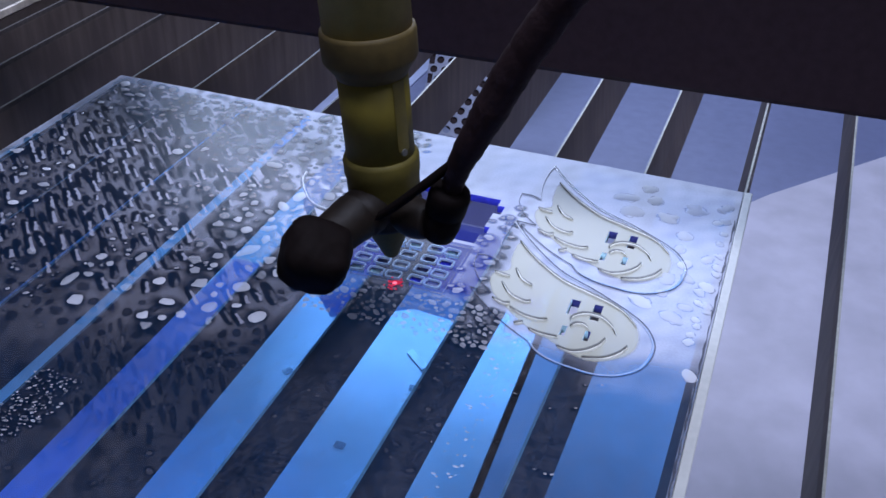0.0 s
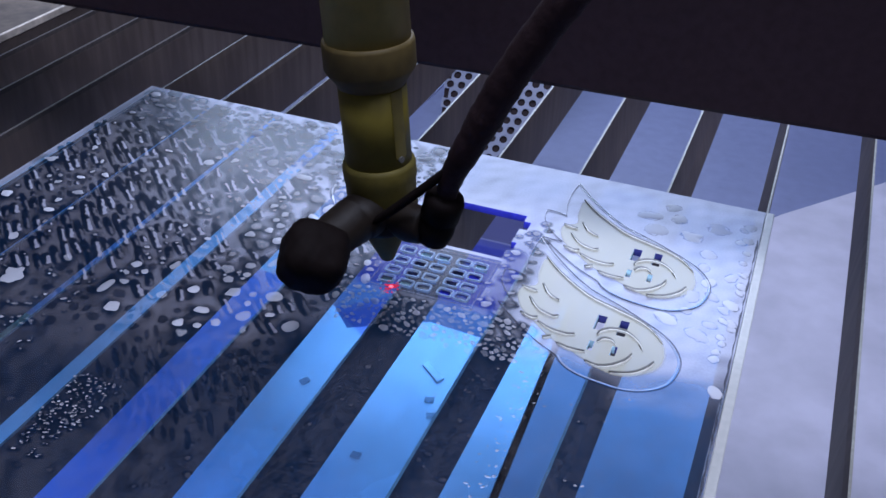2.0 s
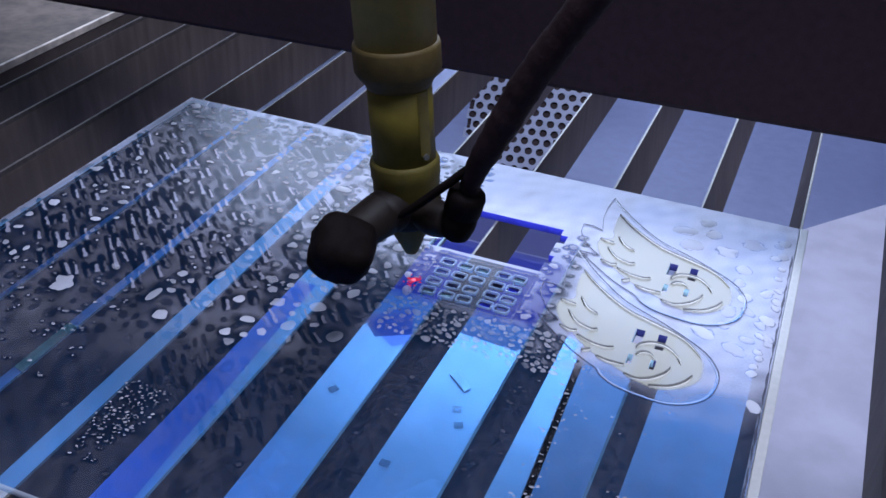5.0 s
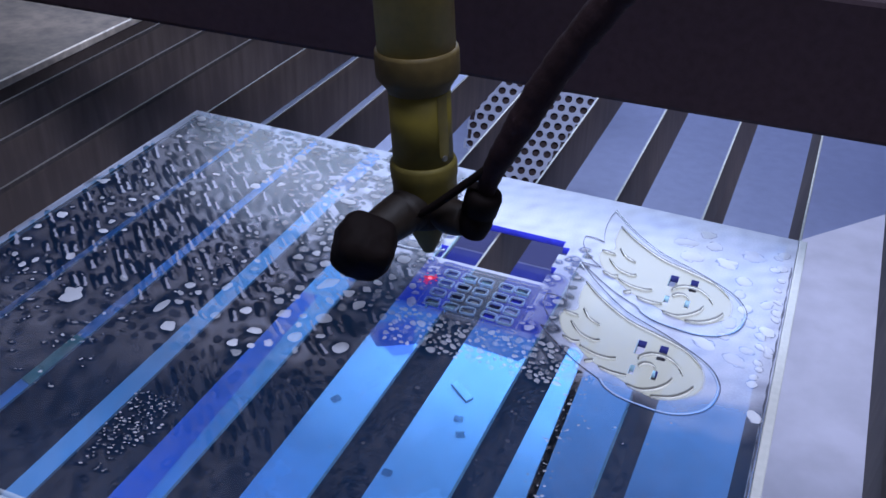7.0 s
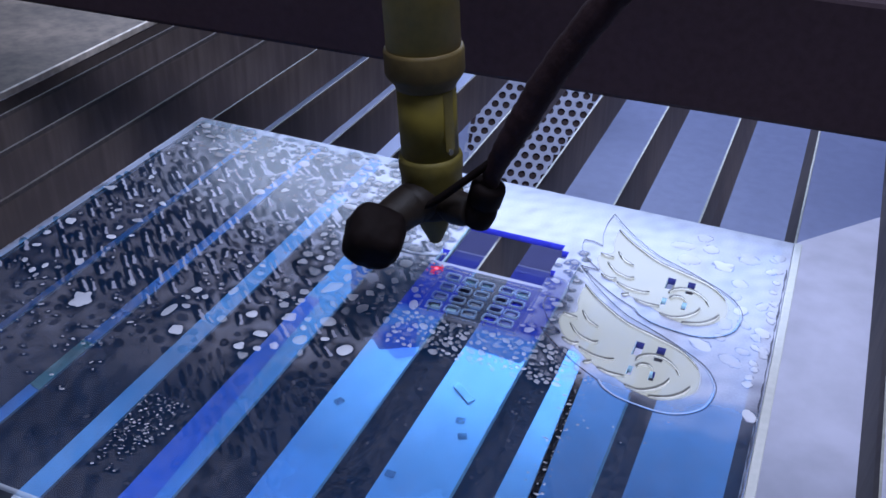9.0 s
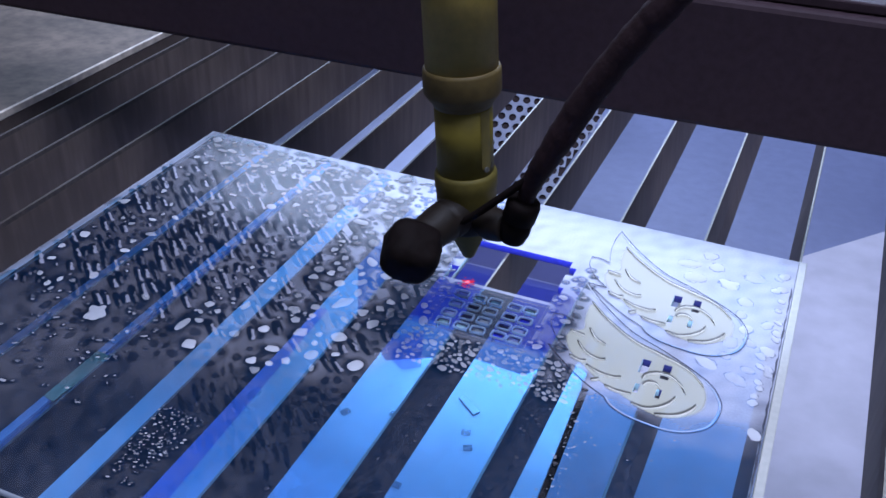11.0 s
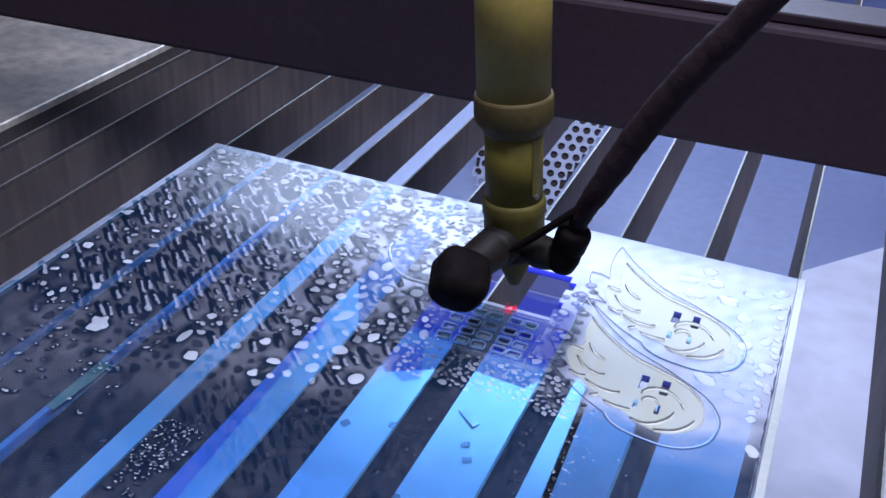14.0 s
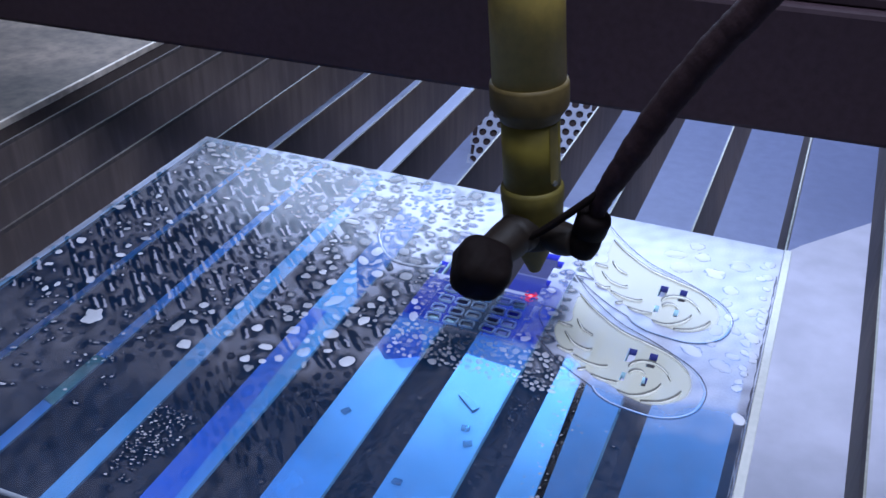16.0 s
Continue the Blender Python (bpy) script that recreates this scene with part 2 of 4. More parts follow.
def smooth_line(points, steps=8, closed=False):
    """A Catmull-Rom line through the points."""
    p = [Vector(q) for q in points]
    out, n = [], len(p)
    for i in range(n if closed else n - 1):
        a, b, c, d = (p[(i - 1) % n], p[i], p[(i + 1) % n], p[(i + 2) % n]) if closed else (p[max(i - 1, 0)], p[i], p[i + 1], p[min(i + 2, n - 1)])
        for k in range(steps):
            t = k / steps
            out.append(0.5 * (2 * b + (c - a) * t + (2 * a - 5 * b + 4 * c - d) * t * t + (3 * b - a - 3 * c + d) * t ** 3))
    if not closed:
        out.append(p[-1])
    return out


def sweep(bm, line, radius, seg=16):
    """A round hose along a line; radius is a number or a function of 0..1."""
    rings, n, up = [], len(line), Vector((0.3, 1, 0.1))
    for i, p in enumerate(line):
        d = (line[min(i + 1, n - 1)] - line[max(i - 1, 0)]).normalized()
        s = d.cross(up).normalized()
        u = s.cross(d)
        r = radius(i / (n - 1)) if callable(radius) else radius
        rings.append([bm.verts.new(p + r * (math.cos(a) * s + math.sin(a) * u)) for a in [2 * math.pi * k / seg for k in range(seg)]])
    for lo, hi in zip(rings, rings[1:]):
        for k in range(seg):
            bm.faces.new((lo[k], lo[(k + 1) % seg], hi[(k + 1) % seg], hi[k]))
    bm.faces.new(rings[0][::-1])
    bm.faces.new(rings[-1])
    return bm


def ribbon(bm, line, width, lo, hi):
    """A low ridge along a flat line; width tapers by a function of 0..1."""
    n, rows = len(line), []
    for i, p in enumerate(line):
        d = line[min(i + 1, n - 1)] - line[max(i - 1, 0)]
        s = Vector((-d[1], d[0])).normalized()
        w = (width(i / (n - 1)) if callable(width) else width) / 2
        rows.append([bm.verts.new((p[0] + k * w * s[0], p[1] + k * w * s[1], z)) for k, z in ((-1, lo), (-0.55, hi), (0.55, hi), (1, lo))])
    for a, b in zip(rows, rows[1:]):
        for k in range(3):
            bm.faces.new((a[k], a[k + 1], b[k + 1], b[k]))
    return bm


def plate(bm, outline, lo, hi):
    """A flat plate of any outline."""
    top = [bm.verts.new((p[0], p[1], hi)) for p in outline]
    low = [bm.verts.new((p[0], p[1], lo)) for p in outline]
    faces = [bm.faces.new(top), bm.faces.new(low[::-1])]
    n = len(top)
    for k in range(n):
        bm.faces.new((top[k], low[k], low[(k + 1) % n], top[(k + 1) % n]))
    bmesh.ops.recalc_face_normals(bm, faces=bm.faces)
    bmesh.ops.triangulate(bm, faces=faces)
    return bm


# ---- room and machine tub ----
def structure(name, bm, mat, label="", category=""):
    return tagged(new(name, mesh_of(name, bm, mat)), label, category, "", "structure")


structure("floor", box(bmesh.new(), (-3, -3.5, -1.0), (4, 3.5, -0.9)), WALL)
structure("ceiling", box(bmesh.new(), (-3, -3.5, 1.9), (4, 3.5, 2.0)), WALL)
structure("wall_north", box(bmesh.new(), (-3, 3.5, -0.9), (4, 3.6, 1.9)), WALL)
structure("wall_south", box(bmesh.new(), (-3, -3.6, -0.9), (4, -3.5, 1.9)), WALL)
structure("wall_west", box(bmesh.new(), (-3.1, -3.5, -0.9), (-3, 3.5, 1.9)), WALL)
structure("wall_east", box(bmesh.new(), (4, -3.5, -0.9), (4.1, 3.5, 1.9)), WALL)

structure("machine_base", box(bmesh.new(), (-1.08, -1.05, -0.9), (1.36, 1.65, -0.312)), WALL)
structure("machine_wall_west", box(bmesh.new(), (-1.12, -1.05, -0.9), (-1.08, 1.65, 0.079)), WALL)
structure("machine_wall_east", box(bmesh.new(), (1.36, -1.05, -0.9), (1.40, 1.65, 0.079)), WALL)

TRAY_Z = -0.30
tub = thing("scrap_tray", "wide lilac-grey painted scrap tray under the slats", "tray", (0, 0, TRAY_Z), kind="structure")
part("tray_floor", box(bmesh.new(), (-0.75, -1.0, -0.012), (1.3, 1.6, 0)), TRAY, tub)
for lo, hi in (((-0.77, -1.0, -0.01), (-0.75, 1.6, 0.25)), ((1.3, -1.0, -0.01), (1.32, 1.6, 0.25)), ((-0.77, 1.6, -0.01), (1.32, 1.62, 0.25)), ((-0.77, -1.02, -0.01), (1.32, -1.0, 0.25))):
    part("tray_side", box(bmesh.new(), lo, hi), TRAY, tub)

# ---- slats of the cutting table ----
SLAT_TOP = -0.0042


def slat_mesh(height, foot, shadow_heel):
    """A knife slat: thin worn top, a foot on one side, the other side widened to draw its shadow band."""
    bm = bmesh.new()
    profile = [(-0.0006, 0), (0.0006, 0), (0.0010, -0.004), (0.0012 + 0.35 * shadow_heel, -0.6 * height), (0.0012 + shadow_heel, -height), (-foot, -height), (-0.0016, -0.006)]
    ends = [[bm.verts.new((x, y, z)) for x, z in profile] for y in (-0.75, 1.25)]
    n = len(profile)
    for k in range(n):
        bm.faces.new((ends[0][k], ends[0][(k + 1) % n], ends[1][(k + 1) % n], ends[1][k]))
    bm.faces.new(ends[0][::-1])
    bm.faces.new(ends[1])
    bmesh.ops.recalc_face_normals(bm, faces=bm.faces)
    return bm


table = thing("cutting_table", "laser cutting table of parallel grey aluminium knife slats", "cutting table")
edge_me = mesh_of("top_edge", box(bmesh.new(), (-0.0006, -0.75, -0.0006), (0.0006, 1.25, 0.0002)), STEEL_EDGE)
dull_me = mesh_of("top_edge", box(bmesh.new(), (-0.0006, -0.75, -0.0006), (0.0006, 1.25, 0.0002)), DULL_EDGE)
# dark edges stand in for the shadowed gaps between the left slats
gap_shade_me = mesh_of("top_edge", box(bmesh.new(), (-0.0009, -0.75, -0.0028), (0.0009, 1.25, 0.0002)), GAP_SHADE)
# place along the gantry, lean across it (m per m), height, foot, widening for the shadow
SLATS = [(0.562, 0.010, 0.037, 0.0042, 0.0), (0.508, 0.010, 0.037, 0.0042, 0.0), (0.4545, 0.012, 0.037, 0.0030, 0.0), (0.4005, 0.008, 0.037, 0.0060, 0.0), (0.3446, 0.010, 0.040, 0.0042, 0.0060),
         (0.2924, 0.007, 0.040, 0.0042, 0.0036), (0.2420, 0.007, 0.0402, 0.0042, 0.0), (0.1890, 0.0, 0.0415, 0.0042, 0.001), (0.1415, 0.0, 0.0355, 0.0042, 0.0), (0.0960, 0.0, 0.0385, 0.0042, 0.0),
         (0.0492, 0.004, 0.0388, 0.0042, 0.0), (0.0030, 0.004, 0.0345, 0.0042, 0.0), (-0.045, -0.006, 0.0400, 0.0042, 0.0), (-0.091, -0.006, 0.0400, 0.0042, 0.0), (-0.132, -0.006, 0.0400, 0.0042, 0.0)]
for x, lean, height, foot, shadow_heel in SLATS:
    ob = new("slat", mesh_of("slat", slat_mesh(height, foot, shadow_heel), SLAT_METAL))
    ob.parent, ob.location, ob.rotation_euler = table, (x, 0, SLAT_TOP), (0, 0, -math.atan(lean))
    bright = x > 0.15
    edge = tagged(new("top_edge", edge_me), "worn shiny top edge") if bright else tagged(new("top_edge", dull_me), "dull top edge") if x > 0 else tagged(new("top_edge", gap_shade_me), "dark top edge in place of the shaded gap")
    edge.parent = ob

part("frame_plate", box(bmesh.new(), (-0.40, -0.8, -0.016), (-0.160, 1.3, -0.006), 0.002), FRAME_GREY, table, "grey painted frame plate")
part("frame_lip", box(bmesh.new(), (-0.160, -0.8, -0.009), (-0.1575, 1.3, -0.003), 0.0008), LIP_METAL, table, "scuffed bright metal lip")
part("frame_wall", box(bmesh.new(), (-0.1599, -0.8, -0.06), (-0.158, 1.3, -0.0092)), ALUMINIUM, table, "dark inner wall of the frame")
for y0, y1 in ((-0.80, -0.75), (1.25, 1.30)):
    part("slat_rail", box(bmesh.new(), (-0.785, y0, -0.0499), (-0.4005, y1, -0.006), 0.002), FRAME_GREY, table, "grey steel rail under the frame plate")
    part("slat_rail", box(bmesh.new(), (-0.15, y0, -0.0499), (1.33, y1, -0.002), 0.002), FRAME_GREY, table, "grey steel rail under the slat ends")

# ---- things on the tray ----
def flat_thing(name, outline, mat, label, category, z=TRAY_Z, thick=0.001, group=""):
    cx, cy = sum(p[0] for p in outline) / len(outline), sum(p[1] for p in outline) / len(outline)
    ob = new(name, mesh_of(name, plate(bmesh.new(), [(p[0] - cx, p[1] - cy) for p in outline], 0, thick), mat))
    ob.location = (cx, cy, z)
    return tagged(ob, label, category, group)


flat_thing("white_board", [(0.2425, 0.283), (0.19, 0.195), (0.128, 0.200), (0.06, 0.16), (0.0, 0.22), (-0.10, 0.42), (-0.18, 0.42), (-0.17, -0.9), (0.2835, -0.9)], LIT_BOARD, "glossy white plastic board lying on the scrap tray", "board", TRAY_Z, 0.003)
flat_thing("white_board", [(0.2490, 0.293), (0.42, 0.548), (0.60, 0.765), (0.95, 1.05), (0.95, -0.9), (0.2905, -0.9)], MATT_BOARD, "matt white plastic board lying beside another on the scrap tray", "board", TRAY_Z, 0.003)
# black strip laid in the joint as its line of shadow
flat_thing("joint_shade", [(0.2430, 0.280), (0.2485, 0.290), (0.2900, -0.9), (0.2840, -0.9)], BLACK_RUBBER, "dark strip drawn for the shaded joint between two boards", "soot", TRAY_Z, 0.0015)
# pale board added over the tray floor to brighten the stripes between slats
flat_thing("white_board", [(-0.74, -0.5), (-0.19, -0.5), (-0.19, 0.43), (-0.11, 0.45), (-0.07, 0.52), (-0.04, 1.3), (-0.74, 1.3)], TRAY_BRIGHTENER, "pale board added to brighten one side of the scrap tray", "board", TRAY_Z, 0.003)
perf = thing("perforated_plate", "lilac-white perforated metal plate with round holes, leaning in the tray", "plate", (0.058, 0.53, TRAY_Z + 0.001))
perf.rotation_euler = (radians(48), 0, radians(8))


def perforated(nx, ny, pitch, r):
    """Plate of square cells, every cell with a round hole, rows offset by half a pitch."""
    bm, seg = bmesh.new(), 16
    for j in range(ny):
        for i in range(nx + 6):
            cx, cy = (i + 0.5 * (j % 2) - 0.62 * nx) * pitch, (j + 0.5) * pitch * 0.88
            if cy < -0.9 * (cx + 0.01) or cx < -0.050 - 0.05 * cy or cx > 0.056 + 0.42 * (cy - 0.03):
                continue
            h = (pitch / 2, pitch * 0.44)
            ring, rim = [], []
            for k in range(seg):
                a = 2 * math.pi * k / seg
                c, s = math.cos(a), math.sin(a)
                f = min(h[0] / max(abs(c), 1e-6), h[1] / max(abs(s), 1e-6))
                corner = k % 4 == 2
                ring.append(bm.verts.new((cx + (math.copysign(h[0], c) if corner else f * c), cy + (math.copysign(h[1], s) if corner else f * s), 0.0)))
                rim.append(bm.verts.new((cx + r * c, cy + r * s, 0.0)))
            low = [bm.verts.new((v.co.x, v.co.y, -0.0012)) for v in rim]
            for k in range(seg):
                k2 = (k + 1) % seg
                bm.faces.new((ring[k], ring[k2], rim[k2], rim[k]))
                bm.faces.new((rim[k], rim[k2], low[k2], low[k]))
    return bm


tagged(part("holed_sheet", perforated(13, 20, 0.0142, 0.0048), PERF_WHITE, perf), kind="stuff")
# added dark panel, so that the holes look shaded
bm = bmesh.new()
bm.faces.new([bm.verts.new(p) for p in ((0.0, 0.006, -0.004), (0.046, 0.006, -0.004), (0.142, 0.235, -0.004), (-0.066, 0.235, -0.004), (-0.055, 0.045, -0.004))])
part("backing", bm, BLACK_PAINT, perf, "dark panel added for the shade behind the holes")

flat_thing("film_strip", [(-0.030, 0.21), (-0.07, 0.21), (-0.075, 0.07), (-0.075, -0.20), (-0.016, -0.20), (-0.020, -0.09), (-0.026, 0.08)], BLUE_FILM, "long strip of peeled blue protective film", "film", TRAY_Z + 0.004, 0.0006, "film scraps")
flat_thing("film_scrap", [(0.037, 0.182), (0.075, 0.220), (0.096, 0.164), (0.081, 0.152)], BLUE_FILM, "crumpled scrap of blue protective film", "film", TRAY_Z + 0.004, 0.0006, "film scraps")
flat_thing("film_scrap", [(0.03, 0.356), (0.22, 0.356), (0.24, 0.24), (0.03, 0.24)], BLUE_FILM_DARK, "flat scrap of blue protective film", "film", TRAY_Z + 0.004, 0.0006, "film scraps")
flat_thing("film_scrap", [(0.02, 0.360), (0.225, 0.360), (0.235, 0.472), (0.03, 0.476)], LILAC_FILM, "flat scrap of dull lilac protective film", "film", TRAY_Z + 0.004, 0.0006, "film scraps")
flat_thing("paper_scrap", [(-0.250, 0.062), (-0.180, 0.053), (-0.185, -0.022), (-0.250, -0.004)], GREEN_PAPER, "dull green scrap of paper on the tray", "paper", TRAY_Z + 0.0035, 0.0006)
flat_thing("acrylic_offcut", [(0.1465, 0.1364), (0.1487, 0.1436), (0.1707, 0.1266), (0.1668, 0.1198)], OFFCUT, "clear rectangular acrylic offcut fallen on the tray", "offcut", TRAY_Z + 0.003, 0.002, "fallen offcuts")
for x, y, a in ((0.169, 0.096, 10), (0.1776, 0.078, 25), (0.1396, 0.012, 0), (0.060, 0.076, 60), (0.101, 0.092, 5)):
    c, s = math.cos(radians(a)), math.sin(radians(a))
    flat_thing("acrylic_offcut", [(x + u * c - v * s, y + u * s + v * c) for u, v in ((-0.004, -0.003), (0.004, -0.003), (0.004, 0.003), (-0.004, 0.003))], OFFCUT_CLEAR, "small square acrylic offcut fallen on the tray", "offcut", TRAY_Z + 0.003, 0.002, "fallen offcuts")

# ---- acrylic sheet ----
SHEET_W, SHEET_D, SHEET_T, STEP = 0.400, 0.328, 0.004, 0.0004
NX, NY = round(SHEET_W / STEP), round(SHEET_D / STEP)
rng = np.random.default_rng(7)

# openings cut through the sheet (x0, x1, y0, y1)
HOLES = [(0.223, 0.280, -0.103, -0.058), (0.280, 0.284, -0.072, -0.064), (0.280, 0.283, -0.094, -0.086), (0.2185, 0.223, -0.103, -0.090)]
for gx in (0.2350, 0.2447, 0.2540, 0.2650, 0.2735):
    for gy in (-0.1155, -0.1250, -0.1345, -0.1430):
        HOLES.append((gx - 0.0028, gx + 0.0028, gy - 0.0018, gy + 0.0018))
BIRDS = [(0.0034, 0.0637), (0.0, 0.0)]
for bx, by in BIRDS:
    HOLES += [(x0 + bx, x1 + bx, y0 + by, y1 + by) for x0, x1, y0, y1 in ((0.3370, 0.3415, -0.1415, -0.1300), (0.3477, 0.3520, -0.1420, -0.1300), (0.3378, 0.3402, -0.1575, -0.1505), (0.3483, 0.3507, -0.1575, -0.1505))]


def scatter(n, x0, x1, y0, y1, lo, hi, gap, lean, stretch, taken, spread=0.35, least=1.0):
    """Drops (x, y, half length, half width, angle) that keep clear of each other."""
    for _ in range(n * 24):
        if n <= 0:
            break
        x, y = rng.uniform(x0, x1), rng.uniform(y0, y1)
        b = lo + (hi - lo) * rng.random() ** 2
        a = b * (least + (stretch - least) * rng.random())
        c, k = math.cos(lean), math.sin(lean)
        clash = False
        for q in taken:
            dx, dy = x - q[0], y - q[1]
            if abs(dx) < 0.03 and abs(dy) < 0.03 and ((dx * c + dy * k) / (a + q[2])) ** 2 + ((dy * c - dx * k) / (b + q[3])) ** 2 < gap * gap:
                clash = True
                break
        if clash or any(h[0] - 0.002 < x < h[1] + 0.002 and h[2] - 0.002 < y < h[3] + 0.002 for h in HOLES[:4]):
            continue
        taken.append((x, y, a, b, lean + rng.normal() * spread))
        n -= 1


# dried white patches along the sheet edge and round the bird shapes
drops = []
scatter(20, 0.3905, 0.3965, -0.165, -0.020, 0.0018, 0.0036, 0.85, -1.0, 1.5, drops)
scatter(8, 0.374, 0.388, -0.130, -0.050, 0.0026, 0.0046, 1.4, -1.0, 1.5, drops)
scatter(6, 0.338, 0.380, -0.050, -0.014, 0.0034, 0.0060, 1.3, 0.2, 1.5, drops)
scatter(3, 0.366, 0.382, -0.125, -0.112, 0.0024, 0.0046, 1.3, 0.2, 1.6, drops)
pale = len(drops)
# the largest single drops: place, half length, half width
BIG = [(0.0702, -0.2124, 0.0068, 0.0052), (0.2104, -0.1952, 0.0041, 0.0039), (0.1734, -0.1825, 0.0037, 0.0033), (0.1655, -0.1743, 0.0027, 0.0025), (0.1630, -0.2128, 0.0027, 0.0026), (0.1683, -0.2184, 0.0026, 0.0025),
       (0.1674, -0.2004, 0.0038, 0.0024), (0.1551, -0.1880, 0.0030, 0.0028), (0.1805, -0.1501, 0.0058, 0.0038), (0.1925, -0.1780, 0.0041, 0.0039), (0.1798, -0.1291, 0.0036, 0.0032), (0.1703, -0.1344, 0.0032, 0.0029),
       (0.1902, -0.1170, 0.0037, 0.0031), (0.1871, -0.1968, 0.0040, 0.0032), (0.1285, -0.2143, 0.0043, 0.0032), (0.1158, -0.2019, 0.0052, 0.0026), (0.0842, -0.1897, 0.0030, 0.0021), (0.1799, -0.0953, 0.0050, 0.0032), (0.1767, -0.1075, 0.0048, 0.0028), (0.0989, -0.0322, 0.0043, 0.0036)]
drops += [(x, y, a, b, -0.9 + 0.5 * rng.normal()) for x, y, a, b in BIG]
scatter(40, 0.150, 0.226, -0.172, -0.085, 0.0018, 0.0036, 1.35, -0.9, 1.7, drops, 0.6)
scatter(12, 0.110, 0.220, -0.212, -0.165, 0.0016, 0.0026, 1.6, -0.6, 1.5, drops, 0.6)
scatter(60, 0.090, 0.225, -0.085, -0.004, 0.0016, 0.0036, 1.5, -0.6, 1.5, drops, 0.7)
scatter(26, 0.008, 0.080, -0.045, -0.004, 0.0015, 0.0032, 1.25, -0.4, 1.6, drops, 0.6)
scatter(14, 0.006, 0.050, -0.200, -0.100, 0.0014, 0.0027, 1.5, -0.6, 1.7, drops, 0.5)
scatter(22, 0.020, 0.150, -0.215, -0.050, 0.0013, 0.0022, 1.7, -0.6, 1.5, drops, 0.5)
lone = len(drops)
# runs of water: dark wet columns, a pale reflection painted down one side
lean = -0.76
for row in range(-2, 16):
    for place in range(-30, 60):
        along, across = 0.0185 * row + 0.0035 * rng.normal(), 0.0047 * place + 0.0005 * rng.normal()
        x, y = along * math.cos(lean) - across * math.sin(lean), along * math.sin(lean) + across * math.cos(lean)
        a, b, keep = 0.0056 + 0.0060 * rng.random(), 0.0017 + 0.0007 * rng.random(), rng.random()
        core = 0.008 < x < 0.105 and -0.185 < y < -0.030
        fringe = 0.006 < x < 0.205 and -0.205 < y < -0.015 and x + 0.5 * y < 0.115
        if keep > (0.97 if core else 0.58 if fringe else 0.0):
            continue
        if all((x - q[0]) ** 2 + (y - q[1]) ** 2 > (b + q[2] + 0.001) ** 2 for q in drops[pale:lone]):
            drops.append((x, y, a, b, lean + 0.06 * rng.normal()))
scatter(26, 0.100, 0.215, -0.200, -0.090, 0.0019, 0.0028, 1.08, -0.85, 4.0, drops, 0.1, 2.0)
scatter(40, 0.008, 0.160, -0.205, -0.020, 0.0013, 0.0020, 1.0, -0.76, 3.0, drops, 0.1, 1.3)
columns = len(drops)
scatter(60, 0.006, 0.140, -0.205, -0.004, 0.0007, 0.0014, 1.10, -0.77, 2.0, drops, 0.3, 1.0)
scatter(70, 0.100, 0.226, -0.180, -0.005, 0.0007, 0.0014, 1.12, 0.35, 1.6, drops)
scatter(170, 0.222, 0.312, -0.180, -0.152, 0.0009, 0.0021, 1.02, -0.8, 1.6, drops)
scatter(26, 0.281, 0.297, -0.150, -0.060, 0.0010, 0.0028, 1.05, 0.2, 1.5, drops)
scatter(26, 0.205, 0.232, -0.160, -0.105, 0.0008, 0.0020, 1.05, 0.2, 1.5, drops)
scatter(120, 0.144, 0.167, -0.289, -0.258, 0.0003, 0.0007, 1.15, 0.3, 2.2, drops)
scatter(26, 0.148, 0.162, -0.306, -0.290, 0.0003, 0.0006, 1.2, 0.3, 2.2, drops)
scatter(90, 0.030, 0.112, -0.275, -0.195, 0.0004, 0.0010, 1.1, 0.3, 1.9, drops)
scatter(18, 0.300, 0.376, -0.240, -0.172, 0.0003, 0.0006, 1.0, 0.3, 1.9, drops)
scatter(110, 0.316, 0.3255, -0.290, -0.165, 0.0003, 0.0008, 1.0, 0.3, 1.9, drops)
# dried spots: clear patches in the film with no water left in them
dry = list(drops)
wet = len(drops)
scatter(70, 0.040, 0.220, -0.235, -0.150, 0.0018, 0.0032, 1.15, -0.90, 1.8, dry, 0.4)
scatter(60, 0.150, 0.222, -0.275, -0.205, 0.0012, 0.0018, 1.25, -0.85, 7.0, dry, 0.06, 3.0)
scatter(90, 0.020, 0.130, -0.150, -0.010, 0.0012, 0.0022, 1.1, -0.76, 2.6, dry, 0.2, 1.2)
scatter(90, 0.050, 0.222, -0.090, -0.006, 0.0012, 0.0026, 1.1, -0.60, 1.9, dry, 0.6)
dry = dry[wet:]
# faint dried flecks over the near side
flecks = []
scatter(70, 0.150, 0.215, -0.275, -0.195, 0.0006, 0.0010, 1.15, -0.90, 7.0, flecks, 0.05, 3.0)
scatter(420, 0.200, 0.335, -0.250, -0.155, 0.0005, 0.0013, 1.1, 0.3, 1.6, flecks, 0.8)
scatter(380, 0.020, 0.335, -0.318, -0.160, 0.0006, 0.0015, 1.1, 0.3, 1.7, flecks, 0.8)

vx = np.linspace(0, SHEET_W, NX + 1)
vy = np.linspace(-SHEET_D, 0, NY + 1)
GX, GY = np.meshgrid(vx, vy)


def wavy(x, y, scale, seed):
    """Cheap smooth noise from a few turned waves, about -1 to 1."""
    r = np.random.default_rng(seed)
    out = np.zeros_like(x)
    for _ in range(9):
        a, f, p = r.uniform(0, 2 * np.pi), scale * r.uniform(0.5, 2.2), r.uniform(0, 2 * np.pi)
        out += np.sin(f * (np.cos(a) * x + np.sin(a) * y) + p)
    return out / 4.0


